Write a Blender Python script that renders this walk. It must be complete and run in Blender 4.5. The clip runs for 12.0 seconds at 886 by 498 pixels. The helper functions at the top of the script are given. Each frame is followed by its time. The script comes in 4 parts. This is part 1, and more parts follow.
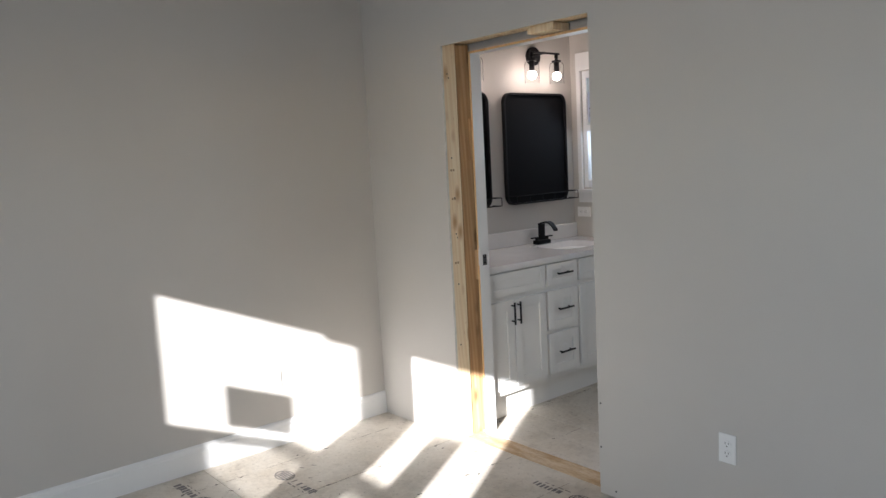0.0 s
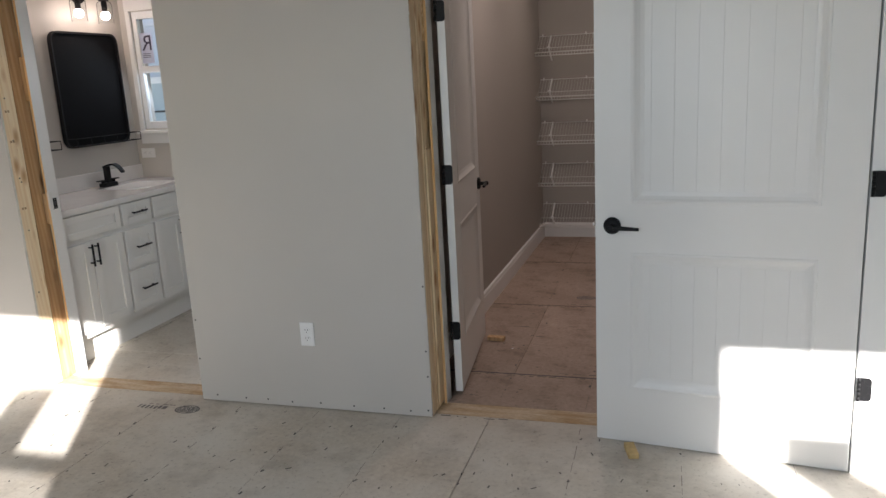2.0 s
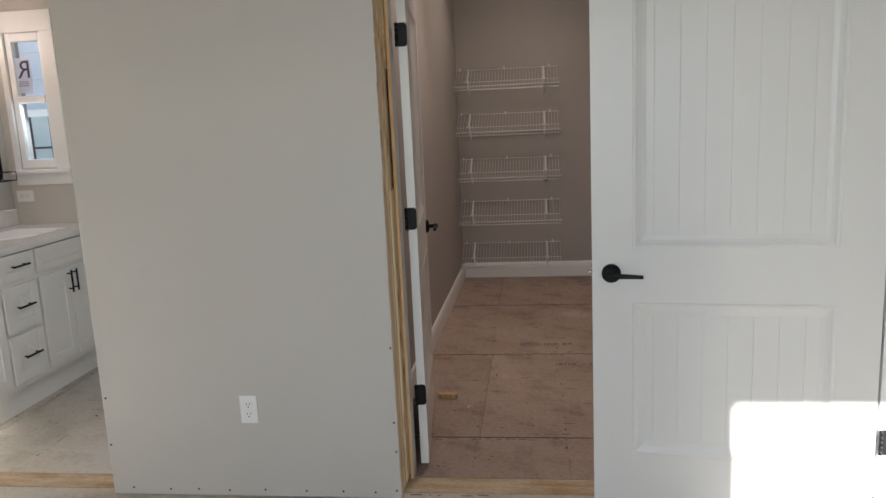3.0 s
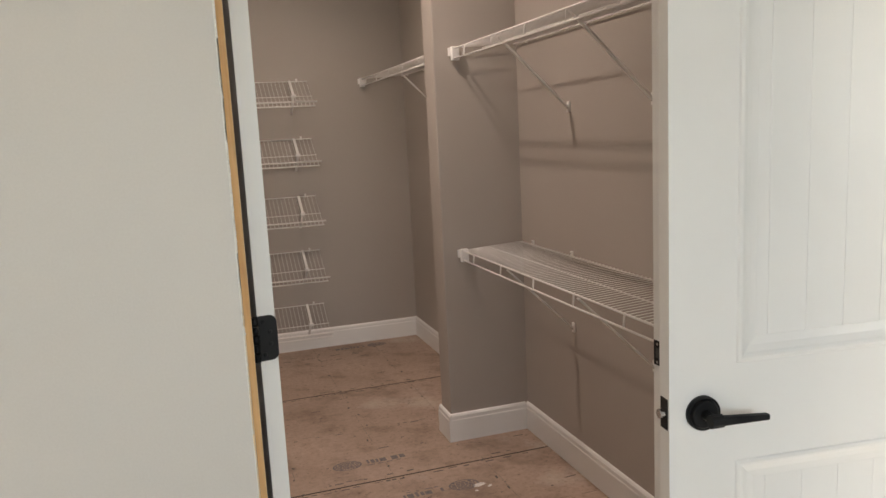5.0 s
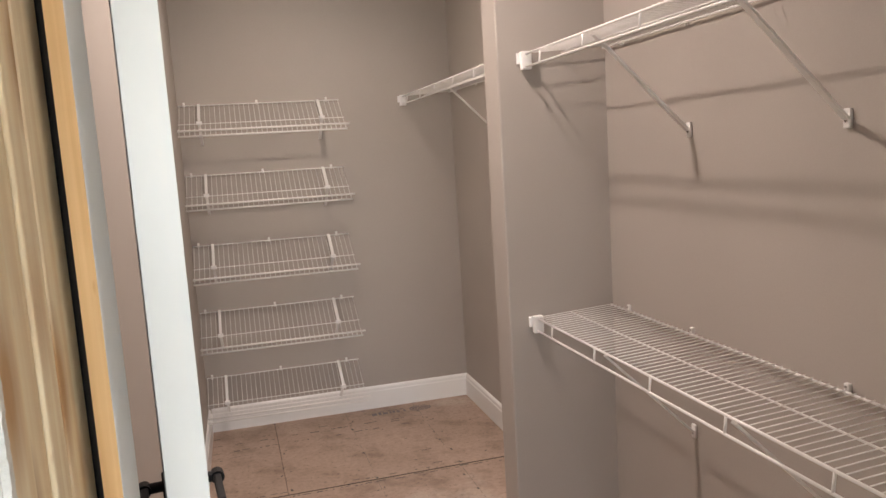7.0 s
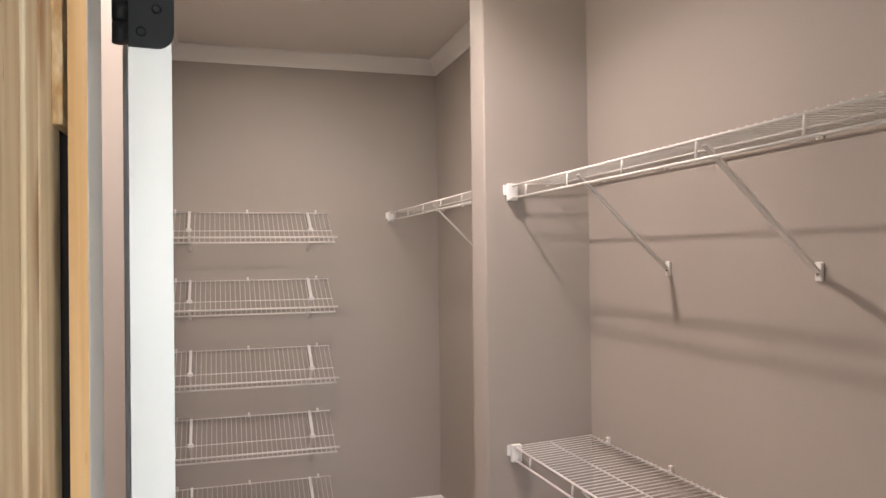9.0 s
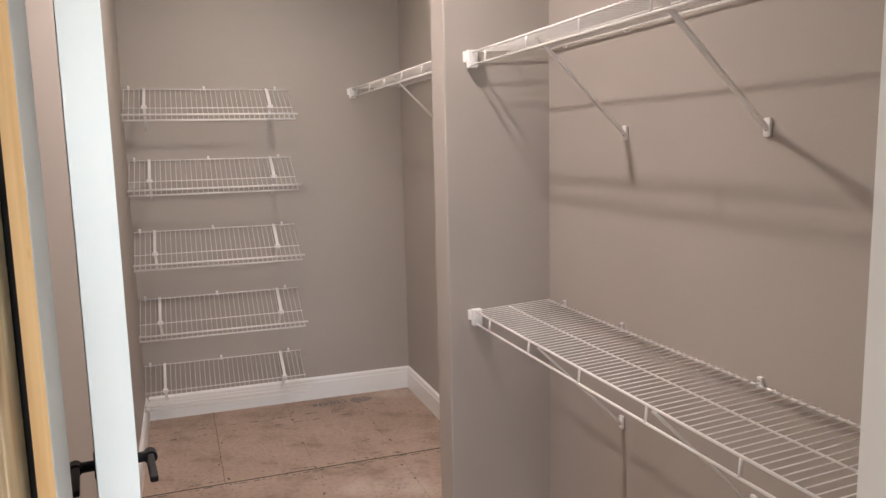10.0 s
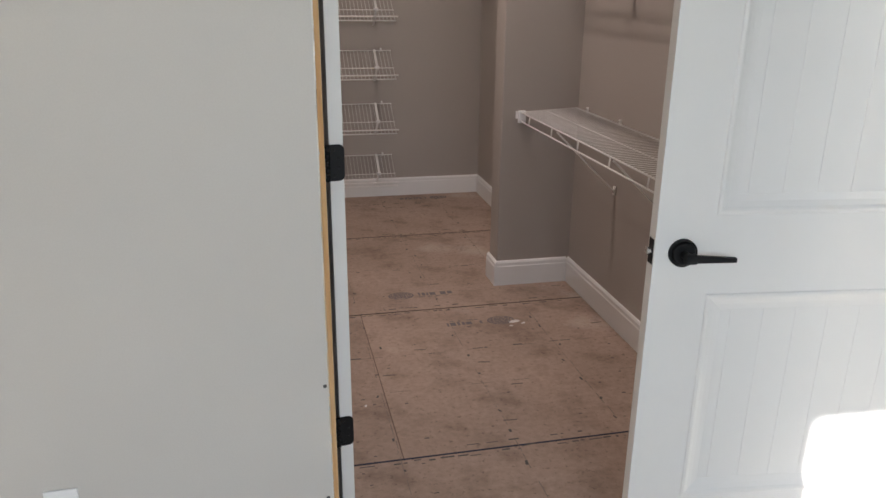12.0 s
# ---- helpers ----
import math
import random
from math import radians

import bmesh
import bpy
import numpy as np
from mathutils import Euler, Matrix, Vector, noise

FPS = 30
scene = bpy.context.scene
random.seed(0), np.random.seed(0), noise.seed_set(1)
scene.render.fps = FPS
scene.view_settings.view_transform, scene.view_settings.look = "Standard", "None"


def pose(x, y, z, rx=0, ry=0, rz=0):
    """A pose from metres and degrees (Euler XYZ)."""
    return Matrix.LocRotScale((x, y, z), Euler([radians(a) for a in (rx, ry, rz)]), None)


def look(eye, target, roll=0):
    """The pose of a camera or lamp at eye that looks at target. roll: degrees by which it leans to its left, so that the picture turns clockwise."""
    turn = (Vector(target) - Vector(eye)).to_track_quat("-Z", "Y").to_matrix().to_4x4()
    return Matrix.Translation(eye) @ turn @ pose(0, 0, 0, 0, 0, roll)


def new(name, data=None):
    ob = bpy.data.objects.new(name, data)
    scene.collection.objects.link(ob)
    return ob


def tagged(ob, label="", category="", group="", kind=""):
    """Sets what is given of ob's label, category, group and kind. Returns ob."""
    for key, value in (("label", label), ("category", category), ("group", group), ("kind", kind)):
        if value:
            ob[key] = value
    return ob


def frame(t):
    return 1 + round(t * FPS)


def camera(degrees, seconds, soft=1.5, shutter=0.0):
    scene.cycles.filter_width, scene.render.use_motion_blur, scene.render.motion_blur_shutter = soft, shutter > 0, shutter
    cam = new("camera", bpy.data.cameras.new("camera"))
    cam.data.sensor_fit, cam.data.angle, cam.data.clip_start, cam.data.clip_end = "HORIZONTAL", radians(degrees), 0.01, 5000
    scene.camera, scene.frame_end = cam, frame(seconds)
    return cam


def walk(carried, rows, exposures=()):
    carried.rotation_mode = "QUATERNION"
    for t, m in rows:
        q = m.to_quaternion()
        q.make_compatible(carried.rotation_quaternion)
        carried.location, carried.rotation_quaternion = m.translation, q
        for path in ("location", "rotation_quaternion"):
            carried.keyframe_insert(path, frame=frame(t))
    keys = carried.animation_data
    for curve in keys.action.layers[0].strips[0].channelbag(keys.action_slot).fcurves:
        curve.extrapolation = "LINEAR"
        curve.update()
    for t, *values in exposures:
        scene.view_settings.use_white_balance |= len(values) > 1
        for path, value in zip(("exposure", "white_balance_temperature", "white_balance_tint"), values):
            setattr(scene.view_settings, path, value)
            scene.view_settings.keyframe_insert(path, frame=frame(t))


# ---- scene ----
cam = camera(61.2, 12.0)
PATH = [
    (0, (3.667, -2.537, 1.52), (2.142, -1.265, 1.28), -3.0),
    (0.5, (3.652, -2.797, 1.466), (2.417, -1.259, 1.135), -3.8),
    (1, (3.713, -2.939, 1.497), (2.774, -1.222, 1.085), -4.0),
    (1.5, (3.824, -2.995, 1.5), (3.111, -1.181, 1.053), -3.4),
    (2, (3.832, -2.991, 1.495), (3.266, -1.124, 1.055), -3.1),
    (2.5, (3.611, -2.892, 1.497), (3.189, -0.978, 1.096), -2.9),
    (3, (3.375, -2.673, 1.492), (3.132, -0.721, 1.13), -2.7),
    (3.5, (3.203, -2.31, 1.494), (3.165, -0.337, 1.172), -2.7),
    (3.7, (3.123, -2.182, 1.487), (3.176, -0.208, 1.17), -2.7),
    (5.3, (2.751, -0.971, 1.45), (3.471, 0.866, 1.125), -3.2),
    (5.5, (2.751, -0.851, 1.47), (3.504, 0.969, 1.125), -3.5),
    (6, (2.824, -0.618, 1.465), (3.589, 1.192, 1.083), -3.7),
    (6.5, (2.929, -0.443, 1.471), (3.569, 1.411, 1.08), -4.0),
    (7, (2.945, -0.381, 1.508), (3.486, 1.526, 1.246), -3.5),
    (7.5, (2.936, -0.378, 1.563), (3.451, 1.554, 1.551), -2.0),
    (7.7, (2.934, -0.384, 1.578), (3.444, 1.547, 1.661), -1.4),
    (9.3, (2.934, -0.406, 1.555), (3.566, 1.491, 1.516), -1.2),
    (9.5, (2.938, -0.408, 1.538), (3.589, 1.48, 1.419), -1.5),
    (10, (2.953, -0.434, 1.502), (3.622, 1.43, 1.224), -1.3),
    (10.5, (2.932, -0.598, 1.466), (3.570, 1.259, 1.098), -0.9),
    (11, (2.835, -0.904, 1.47), (3.427, 0.948, 0.999), -0.8),
    (11.5, (2.79, -1.255, 1.47), (3.322, 0.598, 0.94), 0.2),
    (12, (2.743, -1.52, 1.468), (3.169, 0.322, 0.816), 0.6),
]
EXPOSURES = ((0, 2.15, 6100, 11), (1.5, 2.17, 6350, 11), (2.5, 2.25, 6400, 11), (3.5, 2.61, 6700, 10), (5.3, 3.06, 7050, 10), (6.0, 3.24, 7150, 11), (6.5, 3.56, 6950, 12), (7.0, 3.68, 6600, 10), (7.5, 3.72, 6550, 10), (9.5, 3.76, 6400, 11), (10.5, 3.65, 6200, 8), (11.0, 3.33, 6250, 8), (12, 2.84, 6350, 11))
walk(cam, [(t, look(eye, target, roll)) for t, eye, target, roll in PATH], EXPOSURES)

# ---- light ----
SUN_DIR = Vector((-0.60, 1.0, -0.413)).normalized()
world = bpy.data.worlds.new("world")
scene.world = world
world.use_nodes = True
wn = world.node_tree
sky = wn.nodes.new("ShaderNodeTexSky")
sky.sky_type, sky.sun_disc = "NISHITA", False
sky.sun_elevation = math.asin(-SUN_DIR.z)
sky.sun_rotation = math.atan2(-SUN_DIR.x, -SUN_DIR.y)
wn.links.new(sky.outputs[0], wn.nodes["Background"].inputs[0])
wn.nodes["Background"].inputs[1].default_value = 0.09
sun = new("sun", bpy.data.lights.new("sun", "SUN"))
sun.data.energy, sun.data.angle, sun.data.color = 5.0, radians(0.5), (1.0, 0.96, 0.91)
sun.matrix_world = look((0, 0, 0), SUN_DIR)


def window_lamp(x, y, z, w, h, watts, way=1):
    """Sky light that enters at a window."""
    lamp = new("window_light", bpy.data.lights.new("window_light", "AREA"))
    lamp.data.shape, lamp.data.size, lamp.data.size_y = "RECTANGLE", w, h
    lamp.data.energy, lamp.data.color = watts, (0.78, 0.89, 1.0)
    lamp.data.spread = radians(170)
    lamp.matrix_world = look((x, y, z), (x, y + way, z - 1.15))


SKY_WATTS, CLOSET_WATTS, BULB_WATTS = 6.6, 1.28, 0.08
for wx, share in ((2.18, 1.0), (3.26, 1.0), (6.96, 1.4)):
    window_lamp(wx, -4.27, 1.51, 0.70, 1.34, SKY_WATTS * share)
window_lamp(0.33, 1.69, 1.67, 0.18, 0.7, 0.35, -1)
# extra light on the vanity, from an added opening out of view
window_lamp(2.10, 1.69, 1.67, 0.58, 0.7, 1.7, -1)


# ---- materials ----
def material(name, col, rough=0.6, metal=0.0, vary=0.08, scale=3.0, fine=60.0, bump=0.05, col2=None, stretch=None, spec=0.5):
    """Two scales of noise over a base colour, with a little relief."""
    m = bpy.data.materials.new(name)
    m.use_nodes = True
    t = m.node_tree
    b = t.nodes["Principled BSDF"]
    tc = t.nodes.new("ShaderNodeTexCoord")
    mp = t.nodes.new("ShaderNodeMapping")
    t.links.new(tc.outputs["Object"], mp.inputs[0])
    if stretch:
        mp.inputs["Scale"].default_value = stretch
    big, small = t.nodes.new("ShaderNodeTexNoise"), t.nodes.new("ShaderNodeTexNoise")
    for n, sc, det in ((big, scale, 4), (small, fine, 3)):
        n.inputs["Scale"].default_value, n.inputs["Detail"].default_value = sc, det
        t.links.new(mp.outputs[0], n.inputs["Vector"])
    ramp = t.nodes.new("ShaderNodeValToRGB")
    ramp.color_ramp.elements[0].position, ramp.color_ramp.elements[1].position = 0.3, 0.7
    other = col2 or tuple(c * (1 - vary) for c in col)
    ramp.color_ramp.elements[0].color = (*other, 1)
    ramp.color_ramp.elements[1].color = (*(col if col2 else [min(1, c * (1 + vary * 0.5)) for c in col]), 1)
    t.links.new(big.outputs[0], ramp.inputs[0])
    mix = t.nodes.new("ShaderNodeMixRGB")
    mix.blend_type = "OVERLAY"
    mix.inputs[0].default_value = min(0.5, vary * 1.2)
    t.links.new(ramp.outputs[0], mix.inputs[1])
    t.links.new(small.outputs[0], mix.inputs[2])
    t.links.new(mix.outputs[0], b.inputs["Base Color"])
    b.inputs["Roughness"].default_value, b.inputs["Metallic"].default_value = rough, metal
    b.inputs["Specular IOR Level"].default_value = spec
    if bump:
        bp = t.nodes.new("ShaderNodeBump")
        bp.inputs["Strength"].default_value, bp.inputs["Distance"].default_value = bump, 0.004
        t.links.new(small.outputs[0], bp.inputs["Height"])
        t.links.new(bp.outputs[0], b.inputs["Normal"])
    return m


def emitter(name, col, strength):
    m = material(name, col, bump=0)
    b = m.node_tree.nodes["Principled BSDF"]
    b.inputs["Emission Color"].default_value, b.inputs["Emission Strength"].default_value = (*col, 1), strength
    return m


def glass_material(name, ior=1.3):
    """Thin clear glass: lets light through, and mirrors by Fresnel."""
    m = bpy.data.materials.new(name)
    m.use_nodes = True
    t = m.node_tree
    t.nodes.remove(t.nodes["Principled BSDF"])
    clear, gloss, mix, fres = (t.nodes.new(k) for k in ("ShaderNodeBsdfTransparent", "ShaderNodeBsdfGlossy", "ShaderNodeMixShader", "ShaderNodeFresnel"))
    clear.inputs[0].default_value = (0.95, 0.96, 0.96, 1)
    gloss.inputs["Roughness"].default_value = 0.02
    fres.inputs["IOR"].default_value = ior
    t.links.new(fres.outputs[0], mix.inputs[0])
    t.links.new(clear.outputs[0], mix.inputs[1])
    t.links.new(gloss.outputs[0], mix.inputs[2])
    t.links.new(mix.outputs[0], t.nodes["Material Output"].inputs["Surface"])
    return m


PAINT = material("greige wall paint", (0.55, 0.522, 0.485), 0.55, vary=0.04, scale=1.2, fine=260, bump=0.06)
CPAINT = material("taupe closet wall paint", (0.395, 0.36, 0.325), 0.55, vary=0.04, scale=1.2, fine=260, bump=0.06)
CEIL = material("ceiling paint", (0.70, 0.68, 0.65), 0.7, vary=0.03, scale=1.0, fine=200, bump=0.08)
TRIM = material("white trim paint", (0.80, 0.80, 0.79), 0.32, vary=0.02, scale=4, fine=120, bump=0.02)
DOORW = material("white door paint", (0.765, 0.755, 0.735), 0.36, vary=0.02, scale=3, fine=150, bump=0.03)
GYPSUM = material("torn gypsum edge", (0.74, 0.72, 0.68), 0.9, vary=0.15, scale=30, fine=180, bump=0.5)


def pine(name, light, dark, knot, seed=0.0, grain=1.0):
    """Sawn softwood along z: broad bands, fine streaks, knots whose rings bend the grain, and pitch flecks."""
    m = bpy.data.materials.new(name)
    m.use_nodes = True
    t = m.node_tree
    b = t.nodes["Principled BSDF"]
    tc, info = t.nodes.new("ShaderNodeTexCoord"), t.nodes.new("ShaderNodeObjectInfo")
    shift = t.nodes.new("ShaderNodeVectorMath")
    step = t.nodes.new("ShaderNodeCombineXYZ")
    scaled = t.nodes.new("ShaderNodeMath")
    scaled.operation, scaled.inputs[1].default_value = "MULTIPLY_ADD", 9.0
    scaled.inputs[2].default_value = seed
    t.links.new(info.outputs["Random"], scaled.inputs[0])
    t.links.new(scaled.outputs[0], step.inputs[2])
    shift.operation = "ADD"
    t.links.new(tc.outputs["Object"], shift.inputs[0])
    t.links.new(step.outputs[0], shift.inputs[1])

    def stretched(scale):
        mp = t.nodes.new("ShaderNodeMapping")
        mp.inputs["Scale"].default_value = scale
        t.links.new(shift.outputs[0], mp.inputs[0])
        return mp.outputs[0]

    def ramp(src, lo, hi, c0, c1):
        r = t.nodes.new("ShaderNodeValToRGB")
        e = r.color_ramp.elements
        e[0].position, e[0].color, e[1].position, e[1].color = lo, (*c0, 1), hi, (*c1, 1)
        t.links.new(src, r.inputs[0])
        return r.outputs[0]

    def mixed(kind, fac, x, y):
        n = t.nodes.new("ShaderNodeMixRGB")
        n.blend_type = kind
        for k, v in ((0, fac), (1, x), (2, y)):
            if isinstance(v, (int, float)):
                n.inputs[k].default_value = v
            elif isinstance(v, tuple):
                n.inputs[k].default_value = (*v, 1)
            else:
                t.links.new(v, n.inputs[k])
        return n.outputs[0]

    def noise(vec, scale, detail, warp=0.0):
        n = t.nodes.new("ShaderNodeTexNoise")
        n.inputs["Scale"].default_value, n.inputs["Detail"].default_value, n.inputs["Distortion"].default_value = scale, detail, warp
        t.links.new(vec, n.inputs["Vector"])
        return n.outputs[0]

    bands = noise(stretched((30, 30, 1.1)), 1.0, 2, 0.6)
    rings = t.nodes.new("ShaderNodeTexWave")
    rings.wave_type, rings.bands_direction = "BANDS", "DIAGONAL"
    rings.inputs["Scale"].default_value, rings.inputs["Distortion"].default_value, rings.inputs["Detail"].default_value, rings.inputs["Detail Scale"].default_value = 26.0, 7.0, 2, 0.5
    t.links.new(stretched((1.0, 1.0, 0.05)), rings.inputs["Vector"])
    streaks = noise(stretched((420, 420, 5)), 1.0, 3)
    col = mixed("MIX", ramp(bands, 0.35, 0.68, (0, 0, 0), (1, 1, 1)), light, dark)
    col = mixed("MULTIPLY", 0.55 * grain, col, ramp(rings.outputs["Fac"], 0.2, 0.85, (1, 1, 1), (0.80, 0.68, 0.55)))
    col = mixed("MULTIPLY", 0.5 * grain, col, ramp(streaks, 0.35, 0.7, (1, 1, 1), (0.82, 0.74, 0.62)))
    vo = t.nodes.new("ShaderNodeTexVoronoi")
    vo.inputs["Scale"].default_value = 1.0
    t.links.new(stretched((13, 13, 5.0)), vo.inputs["Vector"])
    spot = ramp(vo.outputs["Distance"], 0.10, 0.30, (0.9, 0.9, 0.9), (0, 0, 0))
    col = mixed("MIX", spot, col, knot)
    fleck = noise(stretched((130, 130, 22)), 1.0, 2)
    col = mixed("MIX", ramp(fleck, 0.70, 0.78, (0, 0, 0), (0.7, 0.7, 0.7)), col, knot)
    t.links.new(col, b.inputs["Base Color"])
    b.inputs["Roughness"].default_value, b.inputs["Specular IOR Level"].default_value = 0.62, 0.3
    bp = t.nodes.new("ShaderNodeBump")
    bp.inputs["Strength"].default_value, bp.inputs["Distance"].default_value = 0.12, 0.003
    t.links.new(streaks, bp.inputs["Height"])
    t.links.new(bp.outputs[0], b.inputs["Normal"])
    return m


PINE = pine("raw pine stud", (0.92, 0.79, 0.58), (0.87, 0.69, 0.45), (0.48, 0.26, 0.11), 0.0, 0.6)
PINE2 = pine("orange pine jamb edge", (0.84, 0.58, 0.32), (0.76, 0.48, 0.23), (0.62, 0.34, 0.14), 3.0, 0.7)
PINE3 = pine("aged brown pine", (0.66, 0.46, 0.27), (0.50, 0.32, 0.17), (0.20, 0.11, 0.05), 5.0)
PALE = pine("pale clear pine", (0.88, 0.74, 0.54), (0.80, 0.62, 0.40), (0.60, 0.36, 0.17), 7.0)
OSB = material("oriented strand board", (0.88, 0.70, 0.45), 0.75, vary=0.4, scale=100, fine=180, bump=0.4, col2=(0.50, 0.30, 0.13), stretch=(1, 1, 0.4))
BLACK = material("matte black metal", (0.010, 0.010, 0.011), 0.5, 0.0, vary=0.1, scale=20, fine=200, bump=0.02, spec=0.2)
DARK = material("near-black cavity shade", (0.03, 0.022, 0.018), 0.9, vary=0.2, scale=10, bump=0.1)
WIRE = material("white vinyl coated wire", (0.80, 0.79, 0.77), 0.3, vary=0.02, scale=10, bump=0)
PLATE = material("white plastic plate", (0.82, 0.82, 0.81), 0.3, vary=0.01, scale=10, bump=0)
SLOT = material("dark slot", (0.05, 0.05, 0.05), 0.6, vary=0.05, bump=0)
CHROME = material("steel", (0.6, 0.6, 0.6), 0.25, 1.0, vary=0.05, bump=0)
CABINET = material("white cabinet paint", (0.78, 0.77, 0.74), 0.35, vary=0.02, scale=3, fine=140, bump=0.02)
MARBLE = material("white cultured marble", (0.78, 0.76, 0.74), 0.12, vary=0.05, scale=6, fine=30, bump=0)
GLASS = glass_material("clear glass")
SHADE = glass_material("thin lamp glass", 1.06)
BULB = emitter("glowing bulb", (1.0, 0.80, 0.68), 6)
LED = emitter("glowing ceiling lamp", (1.0, 0.86, 0.74), 16)
VINYL = material("white vinyl window frame", (0.82, 0.83, 0.84), 0.3, vary=0.02, bump=0)
PAPER = material("paper window label", (0.70, 0.70, 0.68), 0.8, vary=0.05, bump=0)
INK = material("faded black ink", (0.10, 0.095, 0.09), 0.9, vary=0.2, scale=40, bump=0)
BLOCK = material("yellow pine block", (0.62, 0.44, 0.20), 0.7, vary=0.2, scale=20, bump=0.1)
SCREEN = glass_material("insect screen mesh", 1.01)
for node in SCREEN.node_tree.nodes:
    if node.type == "BSDF_TRANSPARENT":
        node.inputs[0].default_value = (0.62, 0.62, 0.62, 1)
# the pane's pale reflection is put into its base colour
SKYPANE = material("window glass with painted pale reflection", (0.46, 0.54, 0.58), 0.08, vary=0.1, bump=0)
ROOF = material("grey roof shingle", (0.16, 0.155, 0.15), 0.9, vary=0.2, scale=3, fine=40, bump=0.2)
# white siding, with the blue of its shade put into the colour
SIDING = material("white house siding with blue shade", (0.52, 0.57, 0.65), 0.6, vary=0.05, scale=2)
ASPHALT = material("outdoor ground", (0.22, 0.21, 0.18), 0.9, vary=0.3, scale=0.5, fine=8)


def subfloor_material(name, col, col2, dust_at, grime=1.0):
    m = material(name, col, 0.7, vary=0.22, scale=1.7, fine=45, bump=0.12, col2=col2)
    t = m.node_tree
    b = t.nodes["Principled BSDF"]
    src = b.inputs["Base Color"].links[0].from_socket
    tc = t.nodes.new("ShaderNodeTexCoord")
    dust = t.nodes.new("ShaderNodeTexNoise")
    dust.inputs["Scale"].default_value, dust.inputs["Detail"].default_value, dust.inputs["Roughness"].default_value = 0.9, 8, 0.65
    t.links.new(tc.outputs["Object"], dust.inputs["Vector"])
    ramp = t.nodes.new("ShaderNodeValToRGB")
    ramp.color_ramp.elements[0].position, ramp.color_ramp.elements[1].position = dust_at, dust_at + 0.27
    t.links.new(dust.outputs[0], ramp.inputs[0])
    mix = t.nodes.new("ShaderNodeMixRGB")
    mix.inputs[2].default_value = (0.64, 0.61, 0.56, 1)
    t.links.new(ramp.outputs[0], mix.inputs[0])
    t.links.new(src, mix.inputs[1])
    info = t.nodes.new("ShaderNodeObjectInfo")
    hsv = t.nodes.new("ShaderNodeHueSaturation")
    mr = t.nodes.new("ShaderNodeMapRange")
    mr.inputs[3].default_value, mr.inputs[4].default_value = 0.95, 1.03
    t.links.new(info.outputs["Random"], mr.inputs[0])
    t.links.new(mr.outputs[0], hsv.inputs["Value"])
    col_out = mix.outputs[0]
    # grime at two sizes: broad grey stains and small dark flecks
    for sc, lo, hi, dark in ((5.0, 0.50, 0.74, 0.72), (48.0, 0.58, 0.72, 0.62), (140.0, 0.60, 0.72, 0.70), (0.45, 0.5, 0.7, 0.86)):
        nz = t.nodes.new("ShaderNodeTexNoise")
        nz.inputs["Scale"].default_value, nz.inputs["Detail"].default_value, nz.inputs["Roughness"].default_value = sc, 6, 0.6
        t.links.new(tc.outputs["Object"], nz.inputs["Vector"])
        rg = t.nodes.new("ShaderNodeValToRGB")
        rg.color_ramp.elements[0].position, rg.color_ramp.elements[1].position = lo, hi
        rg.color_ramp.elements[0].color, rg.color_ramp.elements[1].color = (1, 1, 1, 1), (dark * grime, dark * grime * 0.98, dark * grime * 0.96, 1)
        t.links.new(nz.outputs[0], rg.inputs[0])
        mul = t.nodes.new("ShaderNodeMixRGB")
        mul.blend_type = "MULTIPLY"
        mul.inputs[0].default_value = 1.0
        t.links.new(col_out, mul.inputs[1])
        t.links.new(rg.outputs[0], mul.inputs[2])
        col_out = mul.outputs[0]
    t.links.new(col_out, hsv.inputs["Color"])
    t.links.new(hsv.outputs[0], b.inputs["Base Color"])
    return m


SUBFLOOR = subfloor_material("dusty plywood subfloor", (0.58, 0.52, 0.44), (0.49, 0.43, 0.355), 0.38)
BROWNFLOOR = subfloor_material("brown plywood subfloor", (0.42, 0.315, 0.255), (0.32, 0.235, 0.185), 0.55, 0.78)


# ---- mesh helpers ----
def box(bm, x0, x1, y0, y1, z0, z1, bevel=0.0):
    g = bmesh.ops.create_cube(bm, size=1, matrix=Matrix.Translation(((x0 + x1) / 2, (y0 + y1) / 2, (z0 + z1) / 2)) @ Matrix.Diagonal((x1 - x0, y1 - y0, z1 - z0, 1)))
    if bevel:
        edges = list({e for v in g["verts"] for e in v.link_edges})
        bmesh.ops.bevel(bm, geom=edges, offset=bevel, segments=2, affect="EDGES", profile=0.5)


def rod(bm, a, b, r, sides=8, r2=None):
    a, b = Vector(a), Vector(b)
    d = b - a
    m = Matrix.Translation((a + b) / 2) @ d.to_track_quat("Z", "Y").to_matrix().to_4x4()
    bmesh.ops.create_cone(bm, cap_ends=True, segments=sides, radius1=r, radius2=r if r2 is None else r2, depth=d.length, matrix=m)


def link(name, bm, mat, smooth=False):
    me = bpy.data.meshes.new(name)
    bmesh.ops.recalc_face_normals(bm, faces=bm.faces)
    bm.to_mesh(me)
    bm.free()
    if smooth:
        for p in me.polygons:
            p.use_smooth = len(p.vertices) == 4
    me.materials.append(mat)
    return new(name, me)


def part(name, bm, mat, parent, label="", smooth=False):
    ob = link(name, bm, mat, smooth)
    ob.parent = parent
    return tagged(ob, label) if label else ob


def box_part(name, dims, mat, parent, bevel=0.0, label=""):
    bm = bmesh.new()
    box(bm, *dims, bevel)
    return part(name, bm, mat, parent, label)


